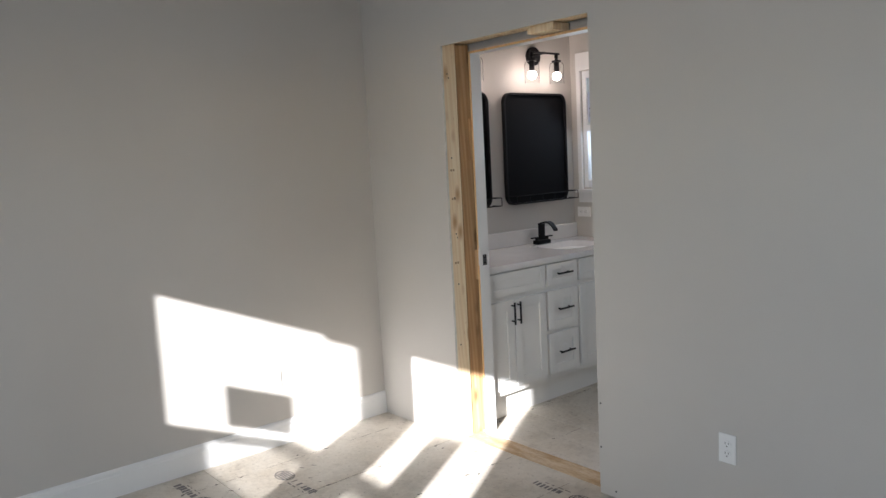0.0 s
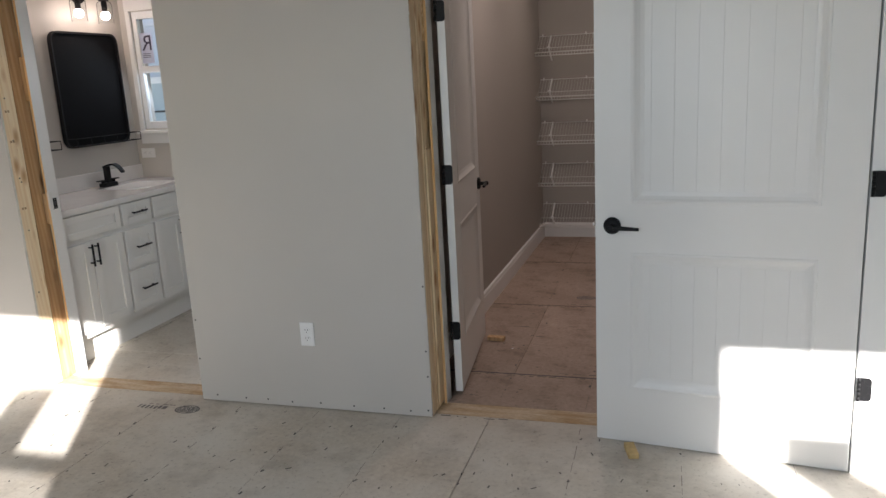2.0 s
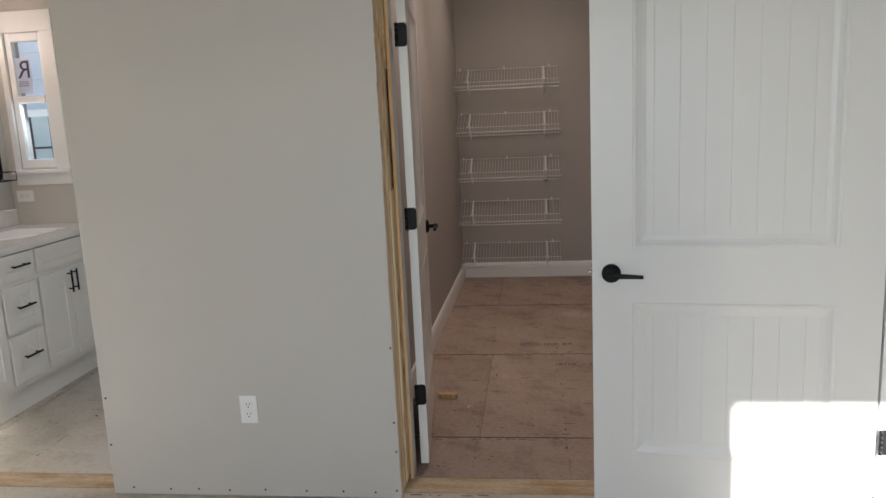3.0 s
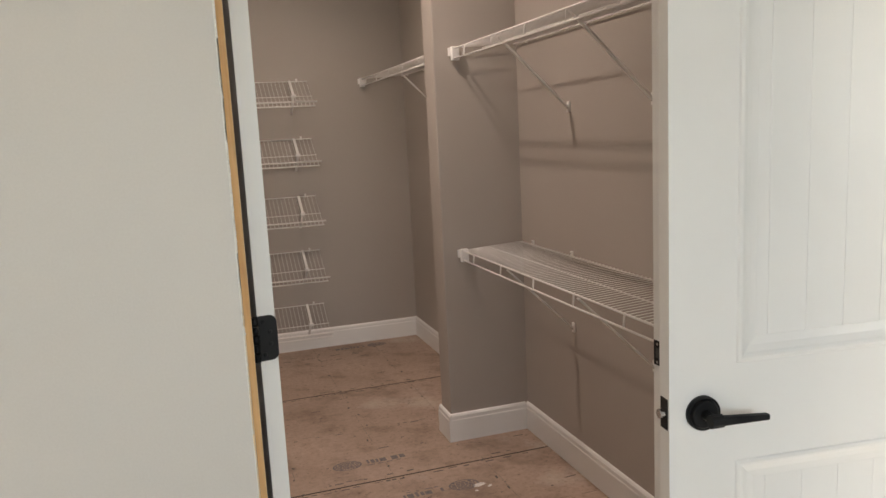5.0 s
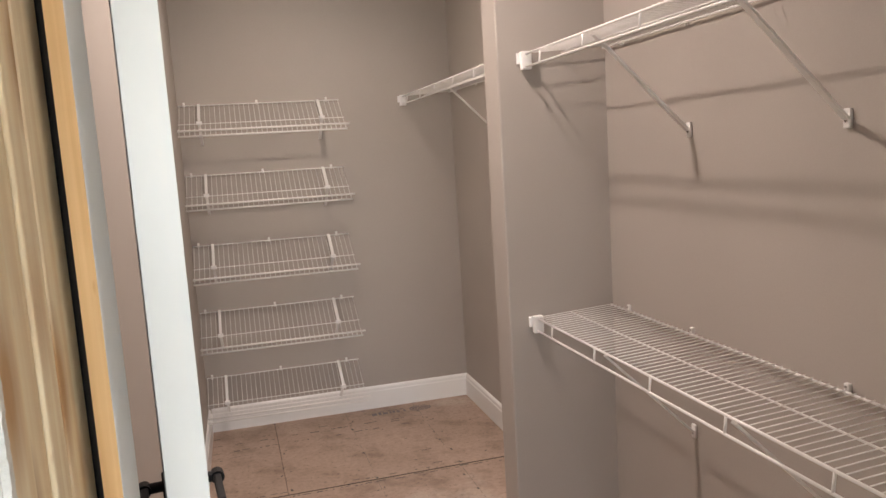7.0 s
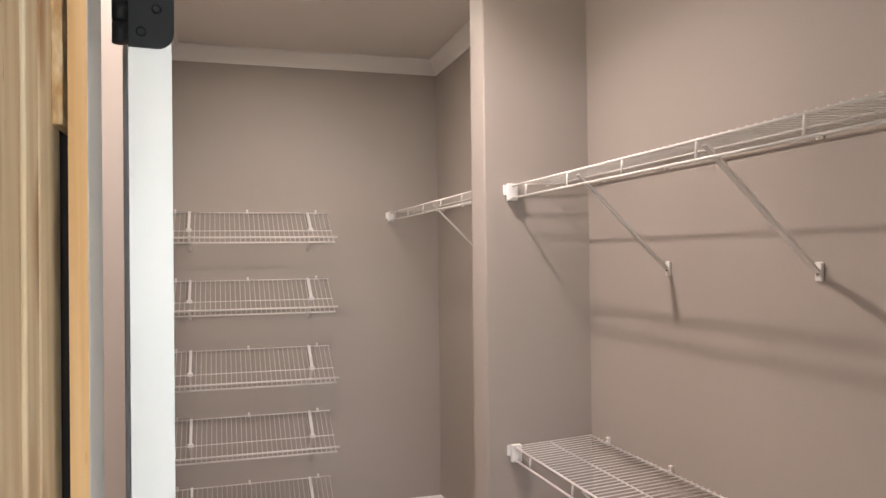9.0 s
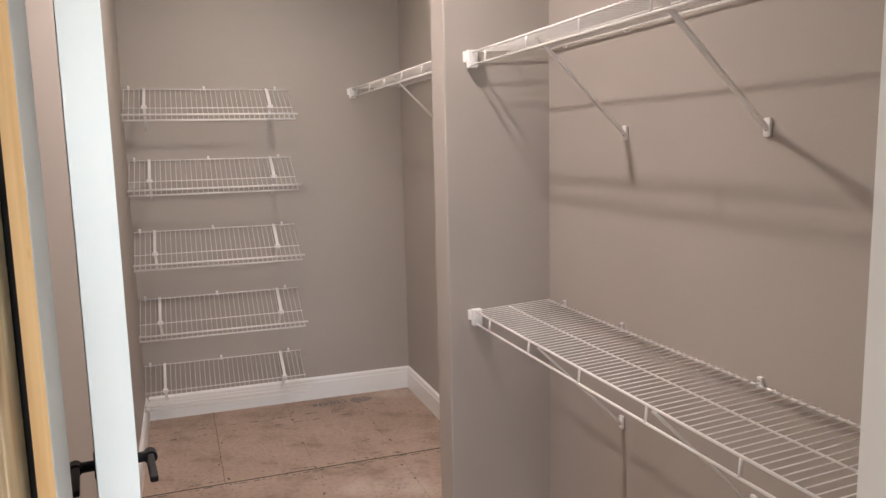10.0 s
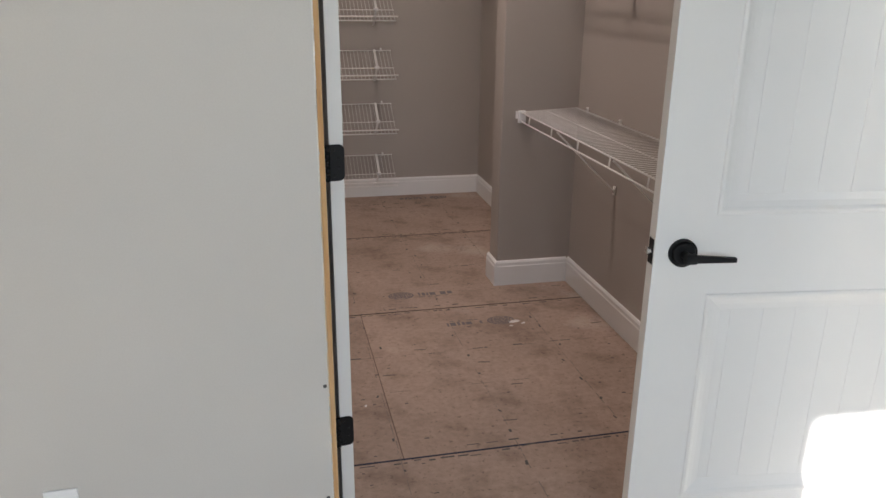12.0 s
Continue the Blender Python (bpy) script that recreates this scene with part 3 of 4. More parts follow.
crown((CL_L, CL_B), (CL_R, CL_B), 0, -1)
crown((CL_L, 0.24), (CL_L, CL_B), 1, 0)
crown((CL_R, ST_Y1), (CL_R, CL_B), -1, 0)
crown((CL_R, 0.24), (CL_R, ST_Y0), -1, 0)


# ---- closet lamps ----
def recessed_lamp(x, y, watts, spread):
    t = thing("recessed_lamp", "round recessed ceiling lamp, lit warm white", "lamp", TURN @ pose(x, y, H), group="recessed lamps in the closet")
    bm = bmesh.new()
    n = 36
    rings = []
    for r, z in ((0.092, 0.0), (0.090, -0.005), (0.076, -0.007), (0.071, -0.003)):
        rings.append([bm.verts.new((r * math.cos(2 * math.pi * k / n), r * math.sin(2 * math.pi * k / n), z)) for k in range(n)])
    for a, b in zip(rings, rings[1:]):
        for k in range(n):
            bm.faces.new((a[k], a[(k + 1) % n], b[(k + 1) % n], b[k]))
    part("trim_ring", bm, TRIM, t, smooth=True)
    bm = bmesh.new()
    bmesh.ops.create_circle(bm, cap_ends=True, segments=n, radius=0.071, matrix=Matrix.Translation((0, 0, -0.0035)))
    part("diffuser", bm, LED, t, "glowing diffuser")
    lamp = new("closet_light", bpy.data.lights.new("closet_light", "AREA"))
    lamp.data.shape, lamp.data.size, lamp.data.energy, lamp.data.color = "DISK", 0.065, watts, (1.0, 0.82, 0.77)
    lamp.data.spread = radians(spread)
    lamp.matrix_world = TURN @ look((x, y, H - 0.012), (x, y, 0))


recessed_lamp(3.28, 1.60, CLOSET_WATTS, 133)
recessed_lamp(3.315, 2.93, CLOSET_WATTS * 0.34, 135)


# ---- wire shelves ----
def clip(parent, x, y, z):
    bm = bmesh.new()
    box(bm, x - 0.010, x + 0.001, y - 0.007, y + 0.007, z - 0.008, z + 0.020, 0.002)
    c = part("wall_clip", bm, WIRE, parent, "white plastic wall clip")
    bm = bmesh.new()
    rod(bm, (x - 0.0095, y, z + 0.012), (x - 0.0115, y, z + 0.012), 0.0035, 8)
    part("screw", bm, CHROME, c)


def wire_shelf(label, xf, xb, y0, y1, z, struts):
    """Ventilated shelf along y; front rails at xf, wall at xb."""
    s = thing("wire_shelf", label, "shelf", TURN @ pose(xf, y1, z), group="white wire shelves in the closet")
    L, D = y1 - y0, xb - xf
    def rail(name, x, zz, r):
        bm = bmesh.new()
        rod(bm, (x, 0, zz), (x, -L, zz), r, 10)
        part(name, bm, WIRE, s, smooth=True)
    rail("front_rail", 0, 0, 0.0036)
    rail("lip_rail", -0.004, -0.042, 0.0036)
    rail("middle_rail", D * 0.45, 0.004, 0.0026)
    rail("back_rail", D - 0.012, 0.016, 0.0032)
    bm = bmesh.new()
    rod(bm, (0, 0, 0.004), (D - 0.008, 0, 0.020), 0.0016, 6)
    wire_mesh = None
    n = int(L / 0.0254)
    for k in range(n):
        if wire_mesh is None:
            wire_mesh = part("cross_wire", bm, WIRE, s, smooth=True)
            wire_mesh.location.y = -0.012
        else:
            o = new("cross_wire", wire_mesh.data)
            o.parent, o.location.y = s, -0.012 - k * 0.0254
    post = None
    k = 0
    while 0.137 + 0.3055 * k < L - 0.02:
        yy = -0.137 - 0.3055 * k
        if post is None:
            bm = bmesh.new()
            rod(bm, (0, 0, 0), (-0.004, 0, -0.042), 0.0034, 8)
            post = part("lip_post", bm, WIRE, s, smooth=True)
            post.location.y = yy
        else:
            o = new("lip_post", post.data)
            o.parent, o.location.y = s, yy
        k += 1
    # end bracket on the cross wall
    bm = bmesh.new()
    box(bm, -0.016, 0.020, -0.020, 0.002, -0.050, 0.010, 0.003)
    box(bm, -0.026, 0.024, -0.002, 0.008, -0.030, 0.006, 0.002)
    part("end_bracket", bm, PLATE, s, "white plastic end bracket")
    for yy in struts:
        ly = yy - y1
        bm = bmesh.new()
        a, b = Vector((0.006, ly, -0.012)), Vector((D - 0.010, ly, -0.285))
        d = (b - a).normalized()
        nrm = Vector((-d.z, 0, d.x))
        rings = []
        for p in (a, b):
            rings.append([bm.verts.new(p + nrm * u * 0.003 + Vector((0, v * 0.0088, 0))) for u, v in ((-1, -1), (1, -1), (1, 1), (-1, 1))])
        for i in range(4):
            bm.faces.new((rings[0][i], rings[0][(i + 1) % 4], rings[1][(i + 1) % 4], rings[1][i]))
        bm.faces.new(rings[0]); bm.faces.new(rings[1])
        st = part("support_brace", bm, WIRE, s)
        bm = bmesh.new()
        box(bm, D - 0.010, D - 0.001, ly - 0.010, ly + 0.010, -0.305, -0.262, 0.003)
        foot = part("brace_foot", bm, WIRE, st)
        bm = bmesh.new()
        rod(bm, (D - 0.012, ly, -0.288), (D - 0.009, ly, -0.288), 0.0045, 10)
        part("screw", bm, CHROME, foot)
    yy = y1 - 0.12
    while yy > y0:
        clip(s, D, yy - y1, 0.016)
        yy -= 0.37 if yy > y1 - 0.2 else 0.588
    return s


wire_shelf("lower white wire shelf on the closet wall", 3.922, CL_R, 0.25, 2.006, 0.906, (1.513, 0.934, 0.36))
wire_shelf("upper white wire shelf on the closet wall", 3.920, CL_R, 0.25, 2.006, 1.806, (1.513, 0.934, 0.36))
wire_shelf("white wire shelf in the rear closet bay", 3.925, CL_R, 2.16, 3.917, 1.825, (3.02, 2.44))


def shoe_rack(z):
    """Sloping wire rack on the back wall; lip at the lower front edge."""
    r = thing("shoe_rack", "sloping white wire shoe rack on the back wall", "rack", TURN @ pose(CL_L + 0.006, CL_B - 0.008, z), group="sloping wire shoe racks")
    L, dy, dz = 0.862, -0.262, -0.172
    def rail(name, f, lift, rr, ext=0.0):
        bm = bmesh.new()
        rod(bm, (0, dy * f, dz * f + lift), (L + ext, dy * f, dz * f + lift), rr, 8)
        part(name, bm, WIRE, r, smooth=True)
    rail("back_rail", 0.0, 0, 0.0032)
    rail("middle_rail", 0.60, -0.003, 0.0024)
    rail("front_rail", 1.0, 0, 0.0046)
    rail("lip_rail", 1.04, 0.034, 0.0050, 0.012)
    first = None
    for k in range(34):
        if first is None:
            bm = bmesh.new()
            rod(bm, (0, 0, 0.002), (0, dy, dz + 0.002), 0.0012, 6)
            rod(bm, (0, dy, dz), (0, dy * 1.035, dz + 0.034), 0.0012, 6)
            first = part("cross_wire", bm, WIRE, r, smooth=True)
            first.location.x = 0.006
        else:
            o = new("cross_wire", first.data)
            o.parent, o.location.x = r, 0.006 + k * 0.0257
    for x in (0.105, 0.742):
        bm = bmesh.new()
        for (ya, za), (yb, zb) in (((0.0, 0.006), (dy * 0.62, dz * 0.62 + 0.006)), ((dy * 0.6, dz * 0.6), (0.006, dz * 0.6 - 0.11))):
            ring = [[bm.verts.new((x + u * 0.0075, py, pz + v * 0.0018)) for u, v in ((-1, -1), (1, -1), (1, 1), (-1, 1))] for py, pz in ((ya, za), (yb, zb))]
            for k in range(4):
                bm.faces.new((ring[0][k], ring[0][(k + 1) % 4], ring[1][(k + 1) % 4], ring[1][k]))
            bm.faces.new(ring[0]); bm.faces.new(ring[1])
        st = part("support_strap", bm, WIRE, r)
        bm = bmesh.new()
        box(bm, x - 0.014, x + 0.014, dy * 0.62 - 0.012, dy * 0.62 + 0.006, dz * 0.62 - 0.004, dz * 0.62 + 0.014, 0.002)
        part("strap_clip", bm, PLATE, st, "white plastic clip")
    for x in (0.03, 0.41, 0.79):
        bm = bmesh.new()
        box(bm, x - 0.006, x + 0.006, -0.006, 0.007, -0.006, 0.018, 0.002)
        part("wall_clip", bm, WIRE, r)
    return r


for z in (1.824, 1.447, 1.063, 0.690, 0.314):
    shoe_rack(z)


# ---- outlets ----
def wall_plate(name, label, m, receptacles=True, gangs=1):
    t = thing(name, label, "outlet", m)
    w = 0.035 * gangs + (0.011 if gangs > 1 else 0)
    box_part("plate", (-w, w, -0.006, 0, -0.0575, 0.0575), PLATE, t, 0.0025)
    for g in range(gangs):
        cx = (g - (gangs - 1) / 2) * 0.046
        if receptacles:
            for zc in (-0.0195, 0.0195):
                bm = bmesh.new()
                bmesh.ops.create_cone(bm, cap_ends=True, segments=24, radius1=0.017, radius2=0.017, depth=0.004, matrix=Matrix.Translation((cx, -0.0065, zc)) @ Matrix.Diagonal((1, 1, 0.82, 1)) @ pose(0, 0, 0, 90))
                f = part("receptacle", bm, PLATE, t)
                for sx, hh in ((-0.0063, 0.0085), (0.0063, 0.007)):
                    box_part("slot", (cx + sx - 0.001, cx + sx + 0.001, -0.0091, -0.0083, zc - hh / 2 + 0.003, zc + hh / 2 + 0.003), SLOT, f)
                bm = bmesh.new()
                rod(bm, (cx, -0.0083, zc - 0.009), (cx, -0.0091, zc - 0.009), 0.0026, 10)
                part("ground_hole", bm, SLOT, f)
        else:
            box_part("rocker", (cx - 0.0165, cx + 0.0165, -0.0095, -0.006, -0.033, 0.033), PLATE, t, 0.0015)
    return t


wall_plate("outlet", "white duplex outlet on the greige wall", pose(2.245, -0.0004, 0.376))
wall_plate("outlet", "white duplex outlet in the sun on the side wall", pose(0.0004, -0.72, 0.38, 0, 0, 90))
wall_plate("outlet", "white duplex outlet mounted sideways below the bathroom window", pose(0.205, BA_B - 0.0004, 1.088, 0, 90, 0))

# screw heads along the bare wall edges
for i, (x, z) in enumerate([(1.72, 0.035), (1.88, 0.03), (2.0, 0.032), (2.13, 0.028), (2.28, 0.033), (2.45, 0.03), (2.6, 0.03), (2.73, 0.028), (2.815, 0.036), (1.645, 0.22), (1.648, 0.42), (2.822, 0.2), (2.82, 0.32), (2.824, 0.62)]):
    bm = bmesh.new()
    rod(bm, (x, 0.0, z), (x, -0.0012, z), 0.0045, 10)
    part("screw", bm, SLOT, wall_main)

# ---- windows of the bedroom side ----
def sash_window(name, label, a, b, with_label):
    w = thing(name, label, "window", kind="structure")
    y0, y1 = BED_Y - 0.11, BED_Y - 0.03
    for d in ((a - 0.068, a, y0, y1, WZ0 - 0.068, WZ1 + 0.068), (b, b + 0.068, y0, y1, WZ0 - 0.068, WZ1 + 0.068), (a, b, y0, y1, WZ1, WZ1 + 0.068), (a, b, y0, y1, WZ0 - 0.068, WZ0), (a, b, y0 + 0.01, y1 - 0.01, WZM0, WZM1)):
        box_part("window_frame", d, VINYL, w, 0.003)
    for z0, z1 in ((WZ0, WZM0), (WZM1, WZ1)):
        p = box_part("pane", (a, b, y0 + 0.035, y0 + 0.039, z0, z1), GLASS, w)
        p.visible_shadow = False
    box_part("insect_screen", (a, b, y0 + 0.012, y0 + 0.0125, WZ0, WZM0), SCREEN, w, label="grey insect screen")
    if name == "window_1":
        # unseen sheets, added only to trim the sun patch on wall and floor
        box_part("sun_blocker", (a, b, y0 + 0.041, y0 + 0.042, WZ0, 1.33), PAPER, w, label="unseen paper sheet added to block sun at the lower pane")
        box_part("sun_blocker", (a, a + 0.14, y0 + 0.041, y0 + 0.042, 1.3302, WZM0), PAPER, w, label="unseen paper strip added to block sun")
        box_part("sun_blocker_tab", (b - 0.145, b, y0 + 0.041, y0 + 0.042, WZ1 - 0.045, WZ1), PAPER, w, label="unseen paper tab added to block sun at the top corner")
    if with_label:
        c = (a + b) / 2 - 0.03
        wide, low = (0.13, 1.572) if name == "window_1" else (0.11, 1.538)
        box_part("paper_label", (c - wide, c + 0.11, y0 + 0.041, y0 + 0.042, low, with_label), PAPER, w, label="paper label on the glass")


for i, (a, b) in enumerate(WIN):
    sash_window("window_%d" % (i + 1), "white vinyl double-hung window with a paper label", a, b, 1.865 if i == 2 else 1.80)

# ---- bathroom ----
VX = 0.668
VY0, VY1 = 0.245, BA_B - 0.002
def shaker(name, parent, y0, y1, z0, z1, rail=0.055):
    """Front with a raised frame and a recessed panel, looking to +x."""
    f = box_part(name, (VX + 0.001, VX + 0.012, y0, y1, z0, z1), CABINET, parent)
    bm = bmesh.new()
    x0, x1 = VX + 0.0122, VX + 0.021
    box(bm, x0, x1, y0, y0 + rail, z0, z1, 0.0015)
    box(bm, x0, x1, y1 - rail, y1, z0, z1, 0.0015)
    box(bm, x0, x1, y0 + rail, y1 - rail, z0, z0 + rail, 0.0015)
    box(bm, x0, x1, y0 + rail, y1 - rail, z1 - rail, z1, 0.0015)
    part("raised_frame", bm, CABINET, f)
    return f


def bar_pull(parent, y, z, vertical):
    h = 0.064
    a, b = ((VX + 0.048, y, z - h), (VX + 0.048, y, z + h)) if vertical else ((VX + 0.048, y - h, z), (VX + 0.048, y + h, z))
    bm = bmesh.new()
    rod(bm, a, b, 0.0058, 12)
    for s in (-0.7, 0.7):
        p = (y, z + s * h) if vertical else (y + s * h, z)
        rod(bm, (VX + 0.020, *p), (VX + 0.046, *p), 0.0045, 10)
    part("bar_pull", bm, BLACK, parent, "matte black bar pull")


vanity = thing("vanity", "white painted double vanity with black bar pulls", "cabinet")
box_part("carcass", (BA_L + 0.002, VX, VY0, VY1, 0.155, 0.872), CABINET, vanity)
box_part("toe_kick", (BA_L + 0.002, VX - 0.065, VY0, VY1, 0, 0.1548), CABINET, vanity)
shaker("false_front", vanity, VY0 + 0.01, 0.722, 0.730, 0.862, 0.04)
shaker("false_front", vanity, 1.033, VY1 - 0.03, 0.730, 0.862, 0.04)
for y0, y1, pull in ((VY0 + 0.01, 0.452, 0.432), (0.458, 0.722, 0.478), (1.033, 1.300, 1.278), (1.306, VY1 - 0.03, 1.328)):
    d = shaker("cabinet_door", vanity, y0, y1, 0.190, 0.700)
    bar_pull(d, pull, 0.625, True)
for z0, z1 in ((0.730, 0.862), (0.462, 0.700), (0.190, 0.440)):
    d = shaker("drawer_front", vanity, 0.742, 1.012, z0, z1, 0.045 if z1 > 0.8 else 0.055)
    bar_pull(d, 0.877, (z0 + z1) / 2 + 0.005, False)
    bm = bmesh.new()
    zp = (z0 + z1) / 2 + 0.005
    for s_ in (-1, 1):
        rod(bm, (VX + 0.046, 0.877 + s_ * 0.034, zp + 0.006), (VX + 0.023, 0.868, zp + 0.052), 0.0013, 6)
    part("string_tie", bm, WIRE, d, "white string looped over the pull")

top = thing("countertop", "white cultured marble vanity top with backsplash", "countertop")
bm = bmesh.new()
X0, X1 = BA_L + 0.001, VX + 0.028
SY0, SY1, SX0, SX1 = 1.06, 1.50, 0.25, 0.58
for d in ((X0, SX0, VY0, VY1, 0.873, 0.908), (SX1, X1, VY0, VY1, 0.873, 0.908), (SX0, SX1, VY0, SY0, 0.873, 0.908), (SX0, SX1, SY1, VY1, 0.873, 0.908)):
    box(bm, *d)
bmesh.ops.remove_doubles(bm, verts=bm.verts, dist=1e-5)
part("slab", bm, MARBLE, top)
bm = bmesh.new()
rings = []
for f, z in ((1.0, 0.908), (0.94, 0.895), (0.85, 0.85), (0.6, 0.80), (0.1, 0.79)):
    rings.append([])
    for k in range(32):
        a = 2 * math.pi * k / 32
        c, s_ = math.cos(a), math.sin(a)
        ex = 0.55 if f > 0.9 else 0.75
        rings[-1].append(bm.verts.new(((SX0 + SX1) / 2 + (SX1 - SX0) / 2 * f * math.copysign(abs(c) ** ex, c), (SY0 + SY1) / 2 + (SY1 - SY0) / 2 * f * math.copysign(abs(s_) ** ex, s_), z)))
for a, b in zip(rings, rings[1:]):
    for k in range(32):
        bm.faces.new((a[k], a[(k + 1) % 32], b[(k + 1) % 32], b[k]))
bm.faces.new(rings[-1])
part("basin", bm, MARBLE, top, "moulded basin", True)
box_part("backsplash", (X0, X0 + 0.02, VY0, VY1, 0.9085, 1.012), MARBLE, top, 0.004)

faucet = thing("faucet", "matte black single-spout bathroom faucet on the vanity", "faucet", pose(0.205, 1.232, 0.9085))
box_part("base", (-0.028, 0.028, -0.062, 0.062, 0, 0.028), BLACK, faucet, 0.006)
box_part("column", (-0.016, 0.016, -0.019, 0.019, 0.028, 0.135), BLACK, faucet, 0.004)
bm = bmesh.new()
n = 12
rings = []
for k in range(n + 1):
    f = k / n
    x = -0.016 + 0.145 * f
    z = 0.135 + 0.020 * math.sin(min(1, f * 1.4) * math.pi / 2) - 0.055 * max(0, f - 0.45) ** 2 / 0.3
    rings.append([bm.verts.new((x, u, z + v)) for u, v in ((-0.019, -0.008), (0.019, -0.008), (0.019, 0.004), (-0.019, 0.004))])
for a, b in zip(rings, rings[1:]):
    for k in range(4):
        bm.faces.new((a[k], a[(k + 1) % 4], b[(k + 1) % 4], b[k]))
bm.faces.new(rings[0]); bm.faces.new(rings[-1])
part("spout", bm, BLACK, faucet)
for s in (-1, 1):
    h_ = box_part("handle", (-0.012, 0.012, *sorted((s * 0.045, s * 0.10)), 0.042, 0.050), BLACK, faucet, 0.002)
    bm = bmesh.new()
    rod(bm, (0, s * 0.05, 0.027), (0, s * 0.05, 0.043), 0.012, 14)
    part("handle_stem", bm, BLACK, h_)

# hardly mirrors; the dark reflection is put into the near-black colour
MIRROR_DARK = material("near-black matte mirror face", (0.008, 0.008, 0.009), 0.6, vary=0.05, scale=2, bump=0, spec=0.05)


def mirror(y0, y1, z0, z1):
    m = thing("wall_mirror", "near-black matte mirror with rounded black frame and wire shelf", "mirror", group="mirrors above the vanity")
    def outline(inset, r):
        pts = []
        for cy, cz, a0 in ((y1 - r, z1 - r, 0), (y0 + r, z1 - r, 90), (y0 + r, z0 + r, 180), (y1 - r, z0 + r, 270)):
            for k in range(9):
                a = radians(a0 + 90 * k / 8)
                pts.append((cy + (r - inset) * math.cos(a), cz + (r - inset) * math.sin(a)))
        return pts
    bm = bmesh.new()
    xb, xf = BA_L + 0.001, BA_L + 0.030
    o, i = outline(0, 0.065), outline(0.011, 0.065)
    loops = [[bm.verts.new((x, y, z)) for y, z in pts] for x, pts in ((xb, o), (xf, o), (xf, i), (xb + 0.004, i))]
    for a, b in zip(loops, loops[1:]):
        for k in range(len(a)):
            j = (k + 1) % len(a)
            bm.faces.new((a[k], a[j], b[j], b[k]))
    part("mirror_frame", bm, BLACK, m, "thin black metal frame")
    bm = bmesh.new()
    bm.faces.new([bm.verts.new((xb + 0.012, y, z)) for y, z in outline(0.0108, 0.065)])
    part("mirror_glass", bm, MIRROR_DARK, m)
    # wire shelf under the lower edge
    bm = bmesh.new()
    zs = z0 + 0.012
    d = 0.085
    for zz in (zs, zs + 0.052):
        for p, q in (((xf, y0 - 0.0, zz), (xf + d, y0 - 0.0, zz)), ((xf + d, y0 - 0.0, zz), (xf + d, y1 + 0.0, zz)), ((xf + d, y1 + 0.0, zz), (xf, y1 + 0.0, zz))):
            rod(bm, p, q, 0.0026, 8)
    rod(bm, (xf + d / 2, y0, zs), (xf + d / 2, y1, zs), 0.0022, 8)
    for k in range(6):
        yy = y0 + (y1 - y0) * k / 5
        rod(bm, (xf + d, yy, zs), (xf + d, yy, zs + 0.052), 0.0024, 8)
        rod(bm, (xf, yy, zs), (xf + d, yy, zs), 0.0022, 8)
    part("wire_shelf", bm, BLACK, m, "thin black wire shelf")


mirror(0.985, 1.595, 1.185, 1.925)
mirror(0.235, 0.842, 1.185, 1.925)


def wall_sconce(yc):
    s = thing("wall_sconce", "black two-light wall sconce with clear glass shades", "lamp", pose(BA_L, yc, 2.17), group="sconces above the mirrors")
    bm = bmesh.new()
    rod(bm, (0.0005, 0, 0.0), (0.022, 0, 0.0), 0.062, 32)
    part("back_plate", bm, BLACK, s, "round black back plate", True)
    bm = bmesh.new()
    rod(bm, (0.02, 0, 0.01), (0.115, 0, 0.01), 0.008, 12)
    rod(bm, (0.11, -0.15, 0.01), (0.11, 0.15, 0.01), 0.007, 12)
    part("arm", bm, BLACK, s)
    for yy in (-0.122, 0.122):
        bm = bmesh.new()
        rod(bm, (0.11, yy, 0.012), (0.11, yy, -0.02), 0.012, 14)
        rod(bm, (0.11, yy, -0.035), (0.11, yy, -0.045), 0.032, 24)
        rod(bm, (0.11, yy, -0.045), (0.11, yy, -0.098), 0.018, 20)
        rod(bm, (0.11, yy, -0.098), (0.11, yy, -0.113), 0.018, 20, 0.014)
        rod(bm, (0.11, yy, -0.02), (0.11, yy, -0.035), 0.010, 16)
        h_ = part("lamp_holder", bm, BLACK, s, smooth=True)
        bm = bmesh.new()
        bmesh.ops.create_uvsphere(bm, u_segments=20, v_segments=12, radius=0.029, matrix=Matrix.Translation((0.11, yy, -0.138)))
        bulb = part("bulb", bm, BULB, h_, "glowing round bulb", True)
        bm = bmesh.new()
        n = 28
        rings = []
        for r, z in ((0.020, -0.047), (0.042, -0.052), (0.048, -0.070), (0.048, -0.188)):
            rings.append([bm.verts.new((0.11 + r * math.cos(2 * math.pi * k / n), yy + r * math.sin(2 * math.pi * k / n), z)) for k in range(n)])
        for a, b in zip(rings, rings[1:]):
            for k in range(n):
                bm.faces.new((a[k], a[(k + 1) % n], b[(k + 1) % n], b[k]))
        g = part("glass_shade", bm, SHADE, h_, "clear glass shade", True)
        g.visible_shadow = False
        lamp = new("bulb_light", bpy.data.lights.new("bulb_light", "POINT"))
        lamp.data.energy, lamp.data.color, lamp.data.shadow_soft_size = BULB_WATTS, (1.0, 0.84, 0.77), 0.03
        lamp.location = (BA_L + 0.11, yc + yy, 2.17 - 0.138)
        bulb.visible_shadow = False


wall_sconce(1.295)
wall_sconce(0.545)

